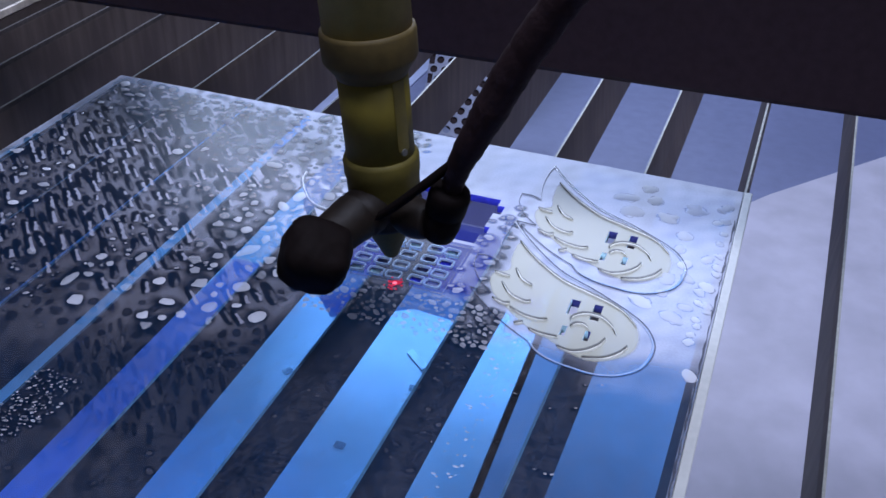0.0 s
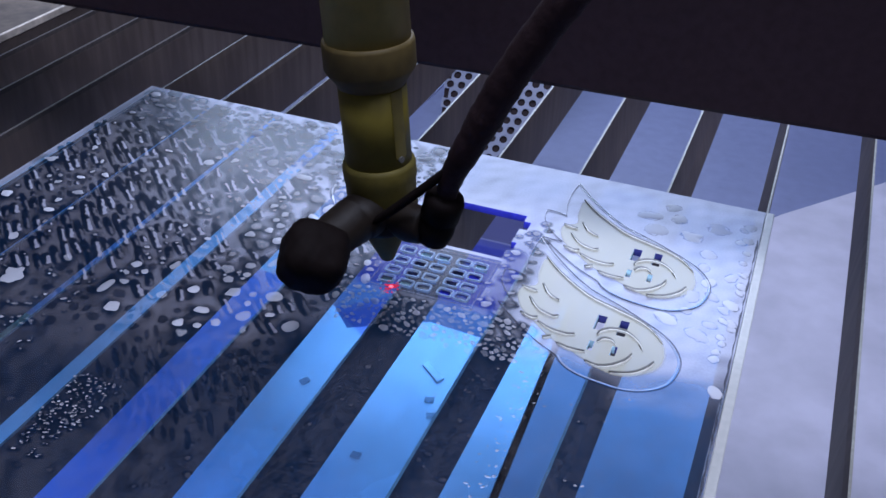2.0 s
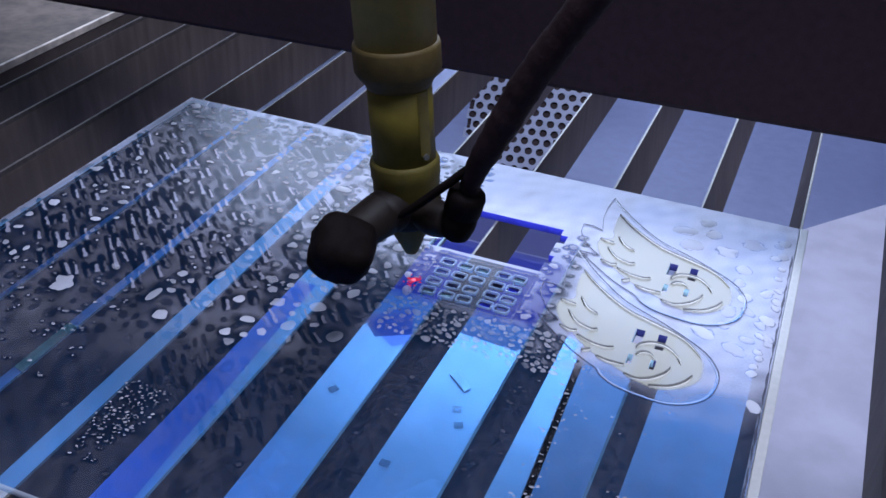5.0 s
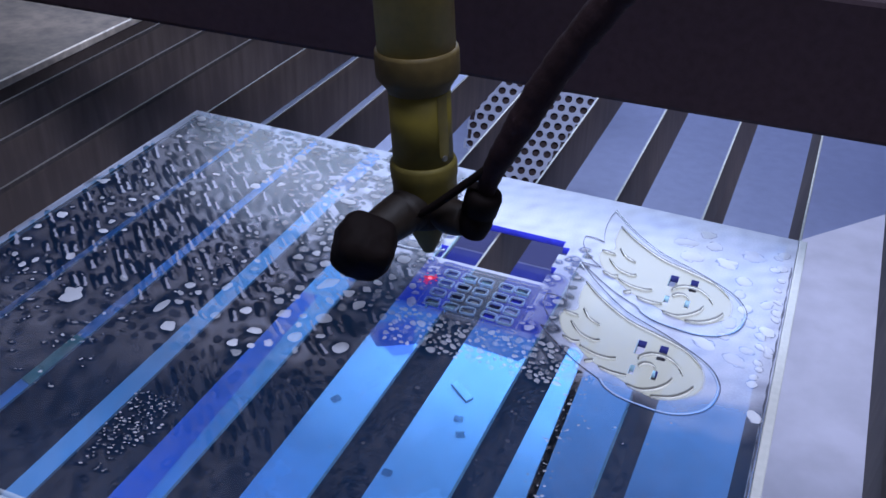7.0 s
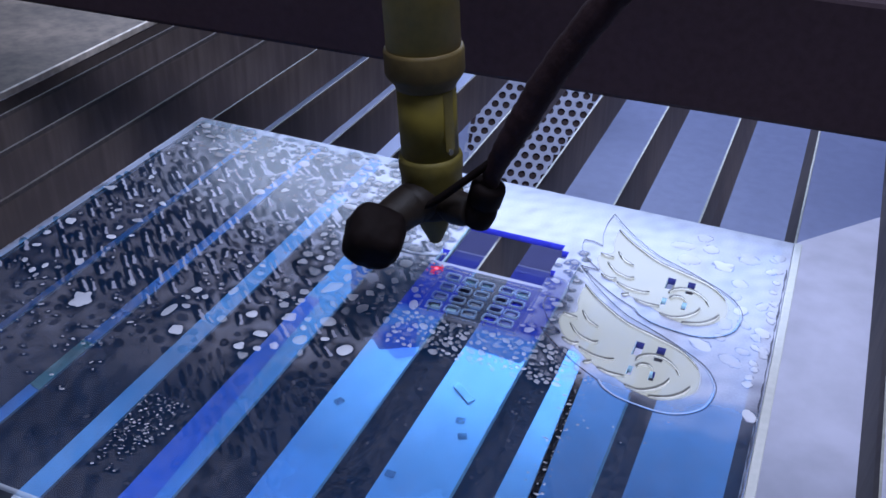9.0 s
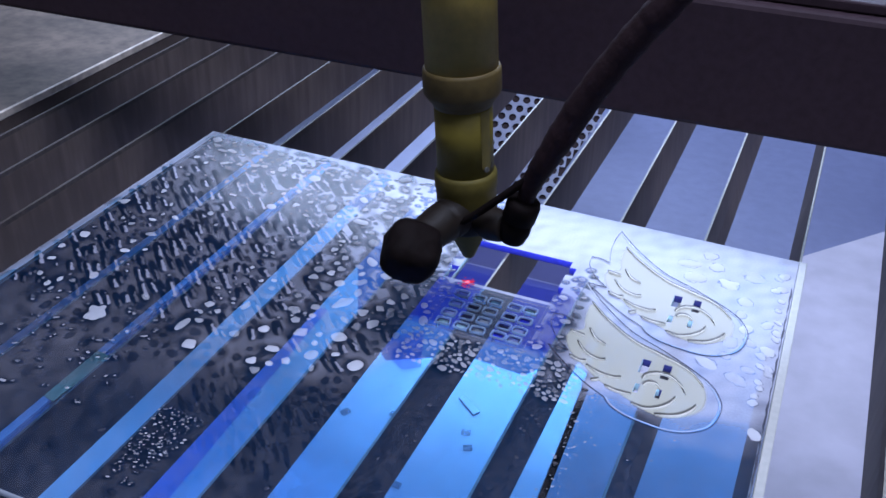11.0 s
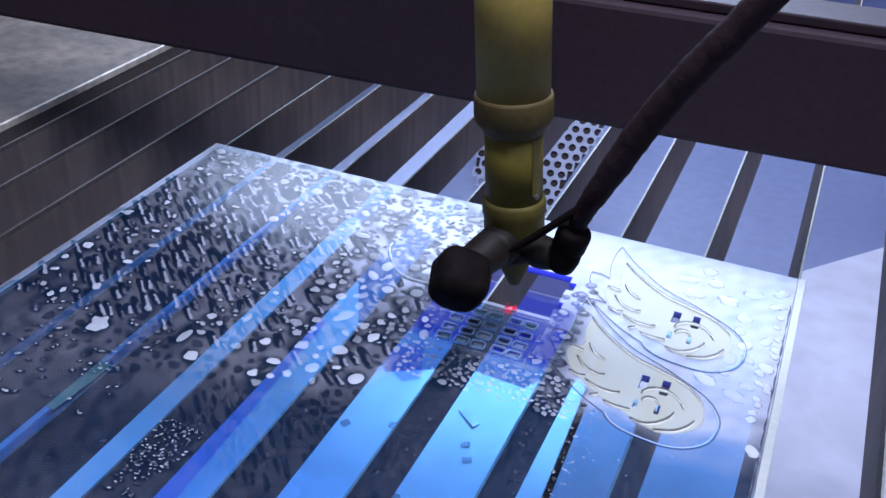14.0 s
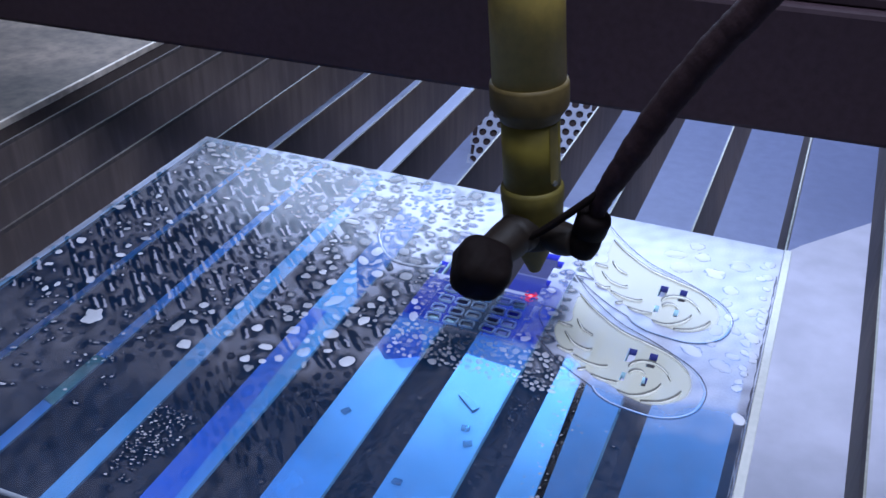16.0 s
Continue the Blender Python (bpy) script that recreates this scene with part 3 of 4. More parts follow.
ARC = [(0.1712, -0.0700), (0.1730, -0.0780), (0.1798, -0.0890), (0.1882, -0.0980), (0.1969, -0.1013), (0.2086, -0.1010), (0.2170, -0.0985), (0.2225, -0.0950)]
ARC_LINE = [(p[0], p[1]) for p in smooth_line([Vector(p) for p in ARC], 10)]


def haze_field():
    """How thick the white smoke film lies: thick on the far side, wiped clear on the near side, thin towards the left
    edge. Some reflections are painted in as film too.
    """
    side = np.clip((GX - 0.215) / 0.085, 0, 1)
    left = 0.53 + 1.7 * GY + 1.9 * (GX - 0.10) + 6.0 * np.clip(GY + 0.075, 0, 1) * np.clip(0.2 + GX / 0.08, 0, 1) * (1 - 0.5 * side)
    reach = np.clip(left * (1 - side) + 0.88 * side + 0.28 * np.exp(-((GX - 0.195) / 0.045) ** 2 - ((GY + 0.095) / 0.05) ** 2) + 0.06 * wavy(GX, GY, 70, 3) + 0.05 * wavy(GX, GY, 260, 4), 0.04, 0.93)
    soft = 0.014 + 0.10 * np.clip(GX - 0.30, 0, 0.1) + 0.30 * np.clip(0.19 - GX, 0, 0.15)
    edge = GY + 0.172 + 0.008 * wavy(GX, GY, 120, 5) + np.clip(GX - 0.37, 0, 1) * -0.6 + np.clip(0.17 - GX, 0, 0.1) * 0.45 + 0.040 * np.clip((0.228 - GX) / 0.015, 0, 1)
    s = np.clip((edge + soft) / (2 * soft), 0, 1)
    veil = 0.030 * np.clip((0.235 - GX) / 0.04, 0, 1) * np.clip((GX - 0.01) / 0.06, 0, 1) * (1 + 0.5 * wavy(GX, GY, 60, 22) + 0.5 * wavy(GX, 0.5 * GY, 420, 23))
    # thin layer on the near side that imitates a warm surface reflection
    residue_sheen = 0.012 + (0.020 * np.clip((-0.135 - GY) / 0.05, 0, 1) * np.clip(0.45 + (GX - 0.08) / 0.12, 0.45, 2.0)) * (1 + 0.3 * wavy(GX, GY, 90, 31) + 0.5 * wavy(GX, GY, 480, 32) + 0.45 * wavy(GX, GY, 1500, 33))
    taper = 1 - 0.50 * np.clip((-0.098 - GY) / 0.05, 0, 1) * (1 - 0.6 * np.clip((-0.146 - GY) / 0.012, 0, 1) * (GX > 0.215)) * np.clip((GX - 0.19) / 0.04, 0, 1) * np.clip((0.296 - GX) / 0.02, 0, 1) * (1 + 0.25 * wavy(GX, GY, 110, 41))
    h = np.clip(residue_sheen, 0.005, 0.2) + np.clip(veil, 0, 0.2) + taper * reach * s * s * (3 - 2 * s) * (0.94 + 0.06 * wavy(GX, GY, 300, 9))
    h = np.where((GX > 0.2265) & (GX < 0.2815) & (GY > -0.150) & (GY < -0.1055), h * 0.30, h)
    h = h * (1 - 0.55 * np.exp(-((GX - 0.2905) / 0.010) ** 2) * np.clip((-0.075 - GY) / 0.03, 0, 1))
    # near left corner: a brownish reflection painted as haze
    h = h + 0.07 * np.clip((0.10 - GX) / 0.03, 0, 1) * np.clip((-0.200 - GY - 0.1 * GX) / 0.006, 0, 1) * (1 + 0.5 * wavy(GX, GY, 200, 61))
    border = np.minimum(np.minimum(GX, SHEET_W - GX), -GY)
    h = np.where(border < 0.0020, np.maximum(h, 0.45), h)
    h = np.where((GX < 0.0050) & (GY > -0.20), np.maximum(h, 0.50), h)
    h = np.maximum(h, 0.60 * np.clip(1.15 - GX / 0.0075, 0, 1) * np.clip((GY + 0.24) / 0.10, 0, 1))
    h = h * (1 - 0.50 * np.clip(wavy(GX + 0.4 * GY, 0.7 * GY, 330, 51), 0, 1) * np.clip((0.228 - GX) / 0.03, 0, 1) * np.clip((GX - 0.006) / 0.006, 0, 1))
    wobble, ragged = 0.16 * wavy(GX, GY, 900, 12), 0.18 * wavy(GX, GY, 750, 13)
    for n, (x, y, a, b, turn) in enumerate(flecks):
        i0, i1 = np.searchsorted(vx, (x - 1.5 * a, x + 1.5 * a))
        j0, j1 = np.searchsorted(vy, (y - 1.5 * a, y + 1.5 * a))
        px, py = GX[j0:j1, i0:i1] - x, GY[j0:j1, i0:i1] - y
        c, sn = math.cos(turn), math.sin(turn)
        d = np.sqrt(((px * c + py * sn) / a) ** 2 + ((-px * sn + py * c) / b) ** 2) + wobble[j0:j1, i0:i1]
        near = 0.06 + 0.16 * ((n * 0.618) % 1.0) ** 2 * np.clip((y + 0.34) / 0.12, 0.3, 1)
        h[j0:j1, i0:i1] = np.maximum(h[j0:j1, i0:i1], near * np.clip((1 - d) / 0.3, 0, 1)) - 0.08 * np.clip(1 - np.abs(d - 1.15) / 0.3, 0, 1)
    h = np.clip(h, 0, 1)
    for n, (x, y, a, b, turn) in enumerate(drops + dry):
        reach = 1.4 * a + 0.006
        i0, i1 = np.searchsorted(vx, (x - reach, x + reach))
        j0, j1 = np.searchsorted(vy, (y - reach, y + reach))
        px, py = GX[j0:j1, i0:i1] - x, GY[j0:j1, i0:i1] - y
        c, sn = math.cos(turn), math.sin(turn)
        u, v = px * c + py * sn, -px * sn + py * c
        d = np.sqrt((u / a) ** 2 + (v / b) ** 2) + wobble[j0:j1, i0:i1]
        away = (d - 1) * b
        local, luck = h[j0:j1, i0:i1], (n * 0.618) % 1.0
        # where the film is thin the water has drawn wide dark rings, where it is thick only a fine line
        thin = min(max(1.0 + 2.0 * (0.12 - x) - 3.5 * (y + 0.10), 0.05), 1)
        if n < pale:
            ring = np.clip(np.abs(away) / 0.0005, 0, 1)
            h[j0:j1, i0:i1] = np.where(d < 0.95, np.maximum(local, 0.7), local) * (0.5 + 0.5 * ring)
        elif n < lone or columns <= n < wet:
            soft = (0.0005 + 0.0045 * thin * min(1, b / 0.0026)) * (0.6 + 0.7 * luck)
            dark = np.clip(1 - (away - 0.0002 + 0.25 * soft * v / (np.abs(v) + b)) / soft, 0, 1) ** 1.15
            h[j0:j1, i0:i1] = local * (1 - (0.75 + 0.2 * thin) * dark)
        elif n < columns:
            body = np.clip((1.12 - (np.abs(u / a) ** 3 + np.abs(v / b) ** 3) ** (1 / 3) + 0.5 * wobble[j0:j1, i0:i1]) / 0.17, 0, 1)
            # pale core on one side: the run's reflection, put into the film
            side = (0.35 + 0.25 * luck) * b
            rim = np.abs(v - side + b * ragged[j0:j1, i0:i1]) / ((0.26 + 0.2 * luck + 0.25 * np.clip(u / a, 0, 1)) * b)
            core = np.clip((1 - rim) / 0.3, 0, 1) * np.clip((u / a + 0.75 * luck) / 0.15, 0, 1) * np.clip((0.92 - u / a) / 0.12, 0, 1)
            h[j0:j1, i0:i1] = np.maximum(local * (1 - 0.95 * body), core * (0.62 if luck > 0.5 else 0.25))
        else:
            body = np.clip((1.1 - d) / 0.35, 0, 1)
            inner = np.clip((0.62 - d) / 0.3, 0, 1) * 0.35 * luck
            h[j0:j1, i0:i1] = local * (1 - (0.7 + 0.25 * luck) * np.clip(body - inner, 0, 1))
    # shallow clear lines beside the round cut
    for k, (x, y) in enumerate(ARC_LINE):
        i0, i1 = np.searchsorted(vx, (x - 0.003, x + 0.003))
        j0, j1 = np.searchsorted(vy, (y - 0.003, y + 0.003))
        d = np.hypot(GX[j0:j1, i0:i1] - x, GY[j0:j1, i0:i1] - y) / 0.0022
        h[j0:j1, i0:i1] = np.minimum(h[j0:j1, i0:i1], 0.10 + 0.85 * np.clip(d, 0, 1) ** 2)
    dense = np.clip((h - 0.45) / 0.4, 0, 1)
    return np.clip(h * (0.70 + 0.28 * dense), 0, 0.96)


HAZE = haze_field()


def sheet_mesh():
    cx, cy = (vx[:-1] + vx[1:]) / 2, (vy[:-1] + vy[1:]) / 2
    keep = np.ones((NY, NX), bool)
    for x0, x1, y0, y1 in HOLES:
        keep[np.ix_((cy > y0) & (cy < y1), (cx > x0) & (cx < x1))] = False
    idx = np.arange((NX + 1) * (NY + 1)).reshape(NY + 1, NX + 1)
    off = idx.size
    top = np.stack([idx[:-1, :-1], idx[:-1, 1:], idx[1:, 1:], idx[1:, :-1]], -1)[keep]
    pad = np.zeros((NY + 2, NX + 2), bool)
    pad[1:-1, 1:-1] = keep
    sides, facing = [], []
    for n, (dj, di, a, b) in enumerate(((0, 1, (0, 1), (1, 1)), (0, -1, (1, 0), (0, 0)), (1, 0, (1, 1), (1, 0)), (-1, 0, (0, 0), (0, 1)))):
        edge = keep & ~pad[1 + dj:NY + 1 + dj, 1 + di:NX + 1 + di]
        j, i = np.nonzero(edge)
        va, vb = idx[j + a[0], i + a[1]], idx[j + b[0], i + b[1]]
        sides.append(np.stack([vb, va, va + off, vb + off], -1))
        facing.append(np.full(len(j), n))
    facing = np.concatenate(facing)
    sides = np.concatenate(sides)
    under = []
    for j in range(NY):
        change = np.flatnonzero(np.diff(np.concatenate([[0], keep[j].astype(np.int8), [0]])))
        for i0, i1 in zip(change[::2], change[1::2]):
            under.append((idx[j, i0], idx[j + 1, i0], idx[j + 1, i1], idx[j, i1]))
    under = np.array(under) + off
    quads = np.concatenate([top, under, sides])
    verts = np.zeros((2 * off, 3))
    verts[:off, 0], verts[:off, 1] = GX.ravel(), GY.ravel()
    verts[off:, 0], verts[off:, 1], verts[off:, 2] = GX.ravel(), GY.ravel(), -SHEET_T
    me = bpy.data.meshes.new("panel")
    me.vertices.add(len(verts))
    me.vertices.foreach_set("co", verts.ravel())
    me.loops.add(quads.size)
    me.loops.foreach_set("vertex_index", quads.ravel().astype(np.int32))
    me.polygons.add(len(quads))
    me.polygons.foreach_set("loop_start", np.arange(0, quads.size, 4, dtype=np.int32))
    index = np.zeros(len(quads), np.int32)
    index[len(top):] = 2
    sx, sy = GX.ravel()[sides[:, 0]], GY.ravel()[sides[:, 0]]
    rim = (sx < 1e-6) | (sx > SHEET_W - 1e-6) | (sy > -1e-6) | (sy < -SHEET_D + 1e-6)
    # walls take a pale or dark tone by facing, as light would fall
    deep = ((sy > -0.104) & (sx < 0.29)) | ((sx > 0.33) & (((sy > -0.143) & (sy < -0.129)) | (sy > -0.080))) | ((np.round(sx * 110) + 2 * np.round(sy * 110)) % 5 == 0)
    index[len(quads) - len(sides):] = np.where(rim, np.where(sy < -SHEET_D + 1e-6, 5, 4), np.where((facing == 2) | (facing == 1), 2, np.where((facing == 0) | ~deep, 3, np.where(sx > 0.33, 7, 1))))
    # far walls of the lattice cells: pale, dark or glint colour painted in, cell by cell
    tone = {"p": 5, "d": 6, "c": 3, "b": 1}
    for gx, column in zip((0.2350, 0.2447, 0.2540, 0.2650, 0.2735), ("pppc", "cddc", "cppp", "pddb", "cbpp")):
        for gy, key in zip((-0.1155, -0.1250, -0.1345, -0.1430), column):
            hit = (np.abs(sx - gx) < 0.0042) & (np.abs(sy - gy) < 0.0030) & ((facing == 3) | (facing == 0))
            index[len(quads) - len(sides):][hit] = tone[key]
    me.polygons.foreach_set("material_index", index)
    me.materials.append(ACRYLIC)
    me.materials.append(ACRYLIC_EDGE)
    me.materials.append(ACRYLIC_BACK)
    me.materials.append(WINDOW_GLINT)
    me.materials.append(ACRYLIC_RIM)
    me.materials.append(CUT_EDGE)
    me.materials.append(KERF_SHADE)
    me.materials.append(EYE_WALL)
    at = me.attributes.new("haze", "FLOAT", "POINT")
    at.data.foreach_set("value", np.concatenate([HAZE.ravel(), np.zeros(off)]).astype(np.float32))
    me.update()
    me.validate()
    return me


sheet = thing("acrylic_sheet", "blue-tinted clear acrylic sheet, smoke-hazed and partly cut, lying on the slats", "acrylic sheet")
panel = new("panel", sheet_mesh())
panel.parent = sheet


# bird-shaped pieces: cut outline, frosted wing and engraved strokes
def mm(points):
    return [(x / 10000, y / 10000) for x, y in points]


BELLY = mm([(2940, -751), (3071, -916), (3266, -1099), (3477, -1209), (3694, -1347), (3780, -1470), (3791, -1574), (3762, -1680), (3687, -1754), (3593, -1787), (3491, -1783), (3383, -1763), (3307, -1723), (3268, -1674)])
FEATHERS = [mm([(2940, -751), (2928, -860), (2935, -1000), (2964, -1136)]), mm([(2964, -1136), (2910, -1112), (2851, -1113)]), mm([(2851, -1113), (2862, -1200), (2925, -1310), (3009, -1392)]), mm([(3009, -1392), (2955, -1390), (2905, -1387)]), mm([(2905, -1387), (2990, -1470), (3130, -1590), (3268, -1674)])]
WING = mm([(3010, -925), (3118, -1038), (3282, -1166), (3423, -1223), (3544, -1269), (3660, -1340), (3715, -1440), (3720, -1560), (3660, -1650), (3560, -1705), (3460, -1690), (3390, -1655), (3300, -1610), (3200, -1560), (3110, -1480), (3020, -1400), (2968, -1290), (2975, -1215), (3030, -1180), (3010, -1080)])
STROKES = [[(3012, -925), (3118, -1038), (3282, -1166), (3423, -1223), (3544, -1269), (3622, -1322), (3684, -1398)], [(2973, -1219), (3012, -1228), (3051, -1233)], [(3062, -1163), (3110, -1233), (3168, -1265)], [(3033, -1294), (3095, -1369), (3168, -1397), (3198, -1383)], [(3027, -1425), (3082, -1445), (3112, -1432)], [(3124, -1466), (3194, -1498), (3265, -1504), (3303, -1488)], [(3172, -1569), (3190, -1560), (3207, -1544)], [(3245, -1584), (3303, -1599), (3377, -1594)], [(3399, -1454), (3410, -1416), (3457, -1381), (3525, -1384), (3584, -1433), (3612, -1485)], [(3391, -1655), (3452, -1667), (3511, -1637), (3557, -1581), (3575, -1528)], [(3509, -1690), (3594, -1661), (3648, -1607), (3676, -1547)], [(3410, -1500), (3430, -1470), (3465, -1465), (3490, -1490)]]


def inside(px, py, line):
    """Which of the points lie inside a closed line."""
    hit = np.zeros(px.shape, bool)
    n = len(line)
    for k in range(n):
        (x0, y0), (x1, y1) = line[k][:2], line[(k + 1) % n][:2]
        if y0 != y1:
            hit ^= ((y0 > py) != (y1 > py)) & (px < (x1 - x0) * (py - y0) / (y1 - y0) + x0)
    return hit


def cell_plate(line, step, z, skip):
    """A thin layer of the given outline with rectangular openings left out."""
    xs = np.arange(min(p[0] for p in line), max(p[0] for p in line), step)
    ys = np.arange(min(p[1] for p in line), max(p[1] for p in line), step)
    px, py = np.meshgrid(xs + step / 2, ys + step / 2)
    keep = inside(px, py, line)
    for x0, x1, y0, y1 in skip:
        keep &= ~((px > x0) & (px < x1) & (py > y0) & (py < y1))
    idx = np.arange((len(xs) + 1) * (len(ys) + 1)).reshape(len(ys) + 1, len(xs) + 1)
    quads = np.stack([idx[:-1, :-1], idx[:-1, 1:], idx[1:, 1:], idx[1:, :-1]], -1)[keep]
    used, quads = np.unique(quads, return_inverse=True)
    gx, gy = np.meshgrid(np.append(xs, xs[-1] + step), np.append(ys, ys[-1] + step))
    verts = [(x, y, z) for x, y in zip(gx.ravel()[used], gy.ravel()[used])]
    me = bpy.data.meshes.new("frosted_wing")
    me.from_pydata(verts, [], quads.reshape(-1, 4).tolist())
    me.materials.append(FROST)
    soft = np.zeros((keep.shape[0] + 1, keep.shape[1] + 1))
    soft[:-1, :-1] = inside(px, py, line)
    for _ in range(9):
        soft = (soft + np.roll(soft, 1, 0) + np.roll(soft, -1, 0)) / 3
        soft = (soft + np.roll(soft, 1, 1) + np.roll(soft, -1, 1)) / 3
    at = me.attributes.new("fade", "FLOAT", "POINT")
    at.data.foreach_set("value", np.clip((soft.ravel()[used] - 0.42) / 0.5, 0, 1).astype(np.float32))
    return me


def bird(bx, by):
    def shift(line):
        return [Vector((p[0] + bx, p[1] + by)) for p in line]

    ob = tagged(new("frosted_wing", cell_plate(smooth_line(shift(WING), 6, True), 0.0005, 0.0003, HOLES)), "cream frosted engraved wing of a bird shape")
    ob.parent = sheet
    bm = ribbon(bmesh.new(), smooth_line(shift(BELLY), 8), 0.00055, 0.0002, 0.0007)
    for f in FEATHERS:
        ribbon(bm, smooth_line(shift(f), 6), 0.0005, 0.0002, 0.0007)
    part("cut_outline", bm, OUTLINE, sheet, "thin dark laser-cut outline")
    ridge = smooth_line(shift(BELLY), 8)
    inner = []
    for i, p in enumerate(ridge):
        d = ridge[min(i + 1, len(ridge) - 1)] - ridge[max(i - 1, 0)]
        inner.append(p + 0.0010 * Vector((d[1], -d[0])).normalized())
    # blue ribbon laid flat as the glint of the cut wall
    part("cut_wall_glint", ribbon(bmesh.new(), inner[34:98], lambda t: 0.0004 + 0.0012 * math.sin(math.pi * t), 0.0001, 0.00035), CUT_GLINT, sheet, "blue glint drawn along the wall of the cut")
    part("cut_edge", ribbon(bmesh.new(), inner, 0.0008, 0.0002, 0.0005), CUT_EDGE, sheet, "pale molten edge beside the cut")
    # engraved strokes: groove shade in the dark colour, highlight as a pale ribbon
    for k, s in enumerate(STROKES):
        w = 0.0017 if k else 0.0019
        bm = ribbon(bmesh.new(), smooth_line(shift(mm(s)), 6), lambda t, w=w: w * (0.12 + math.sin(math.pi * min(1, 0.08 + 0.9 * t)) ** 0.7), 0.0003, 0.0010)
        part("engraved_stroke", bm, GROOVE_SHADE, sheet, "grey tapering engraved stroke")
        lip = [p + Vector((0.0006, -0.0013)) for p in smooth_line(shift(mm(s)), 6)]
        part("stroke_highlight", ribbon(bmesh.new(), lip, lambda t: 0.0010 * (0.1 + math.sin(math.pi * t)), 0.0003, 0.0011), STROKE_GLEAM, sheet, "pale highlight drawn beside the stroke")


for bx, by in BIRDS:
    bird(bx, by)

part("edge_strip", box(bmesh.new(), (0.4002, -SHEET_D, -0.004), (0.4045, 0.0, 0.0004), 0.0004), ACRYLIC_RIM, sheet, "pale frosted strip along the sheet edge")
bm = ribbon(bmesh.new(), [Vector((0.3989 + 0.0002 * math.sin(90 * k), -0.300 + 0.004 * k)) for k in range(68)], lambda t: 0.0007 + 0.0003 * math.sin(47 * t) + 0.0003 * math.sin(131 * t), 0.0002, 0.0004)
part("edge_soot", bm, SOOT_FILM, sheet, "ragged sooty line beside the sheet edge")

# cut line of the next round piece, and the frame of the lattice piece
bm = ribbon(bmesh.new(), smooth_line([Vector(p) for p in ARC], 8), lambda t: 0.0012 + 0.0004 * math.sin(60 * t), 0.0002, 0.0009)
part("cut_line", bm, CUT_EDGE, sheet, "pale curved laser-cut line")
bm = bmesh.new()
x0, x1, y0, y1 = 0.2280, 0.2804, -0.1492, -0.1086
ribbon(bm, smooth_line([Vector(p) for p in ((x0, y0), (x0, (y0 + y1) / 2), (x0, y1), (x0 + 0.001, y1), ((x0 + x1) / 2, y1), (x1 - 0.001, y1), (x1, y1), (x1, (y0 + y1) / 2), (x1, y0), (x1 - 0.001, y0), ((x0 + x1) / 2, y0), (x0 + 0.001, y0), (x0, y0))], 6), lambda t: 0.0004 + 0.0003 * math.sin(70 * t), 0.0002, 0.0008)
part("lattice", bm, FAINT_LINE, sheet, "pale frame round the small square cut-outs")


def rounded(w, h):
    """A rounded rectangle as a closed line."""
    return smooth_line([Vector(p) for p in ((-w, -0.6 * h), (-w, 0.6 * h), (-0.75 * w, h), (0.75 * w, h), (w, 0.6 * h), (w, -0.6 * h), (0.75 * w, -h), (-0.75 * w, -h))], 4, True)


def loop(w, h, width, hi):
    line = rounded(w, h)
    return ribbon(bmesh.new(), line + line[:2], width, 0.0002, hi)


rim_me = mesh_of("cell_rim", loop(0.0036, 0.0026, 0.0011, 0.0011), CELL_RIM)
gap_me = mesh_of("cell_shadow", loop(0.0028, 0.0018, 0.0006, 0.0004), KERF_SHADE)
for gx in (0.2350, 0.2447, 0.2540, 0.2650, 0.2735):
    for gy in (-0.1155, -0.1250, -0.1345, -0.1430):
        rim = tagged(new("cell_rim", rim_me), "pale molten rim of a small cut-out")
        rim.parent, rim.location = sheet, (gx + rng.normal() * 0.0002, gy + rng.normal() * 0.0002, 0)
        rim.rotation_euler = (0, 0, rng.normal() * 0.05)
        # dark loop round the opening: shade inside the cell, painted on
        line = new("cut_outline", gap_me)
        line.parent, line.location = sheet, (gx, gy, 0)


def drop_field(chosen):
    """Low domes of water with uneven outlines; the runs keep theirs in the film alone."""
    bm, seg = bmesh.new(), 18
    for n, (x, y, a, b, turn) in enumerate(chosen):
        if lone <= n < columns:
            continue
        c, s = math.cos(turn), math.sin(turn)
        waves = [(k, rng.uniform(0, 6.28), rng.normal() * (0.32 if n == pale else 0.20) / (k - 0.6)) for k in (2, 3, 4, 5)]
        ring = [2 * math.pi * k / seg for k in range(seg)]
        wob = [1 + sum(h * math.cos(k * q + p) for k, p, h in waves) for q in ring]
        rings, up = [], 0.12 if n < pale else 0.40
        for f, z in ((1.0, 0.0002), (0.82, 0.0002 + up * 0.20 * b), (0.45, 0.0003 + up * 0.36 * b)):
            rings.append([bm.verts.new((x + f * w * (a * math.cos(q) * c - b * math.sin(q) * s), y + f * w * (a * math.cos(q) * s + b * math.sin(q) * c), z)) for w, q in zip(wob, ring)])
        for lo, hi in zip(rings, rings[1:]):
            for k in range(seg):
                bm.faces.new((lo[k], lo[(k + 1) % seg], hi[(k + 1) % seg], hi[k]))
        bm.faces.new(rings[-1])
    return bm


drop_me = mesh_of("water_drops", drop_field(drops), [DROP, PALE_DROP, CLEAR_DROP], True)
for face in drop_me.polygons[:37 * pale]:
    face.material_index = 1
for face in drop_me.polygons[37 * lone:]:
    face.material_index = 2
ob = new("water_drops", drop_me)
tagged(ob, "scattered whitish water drops on the acrylic sheet", "water drops", kind="stuff")

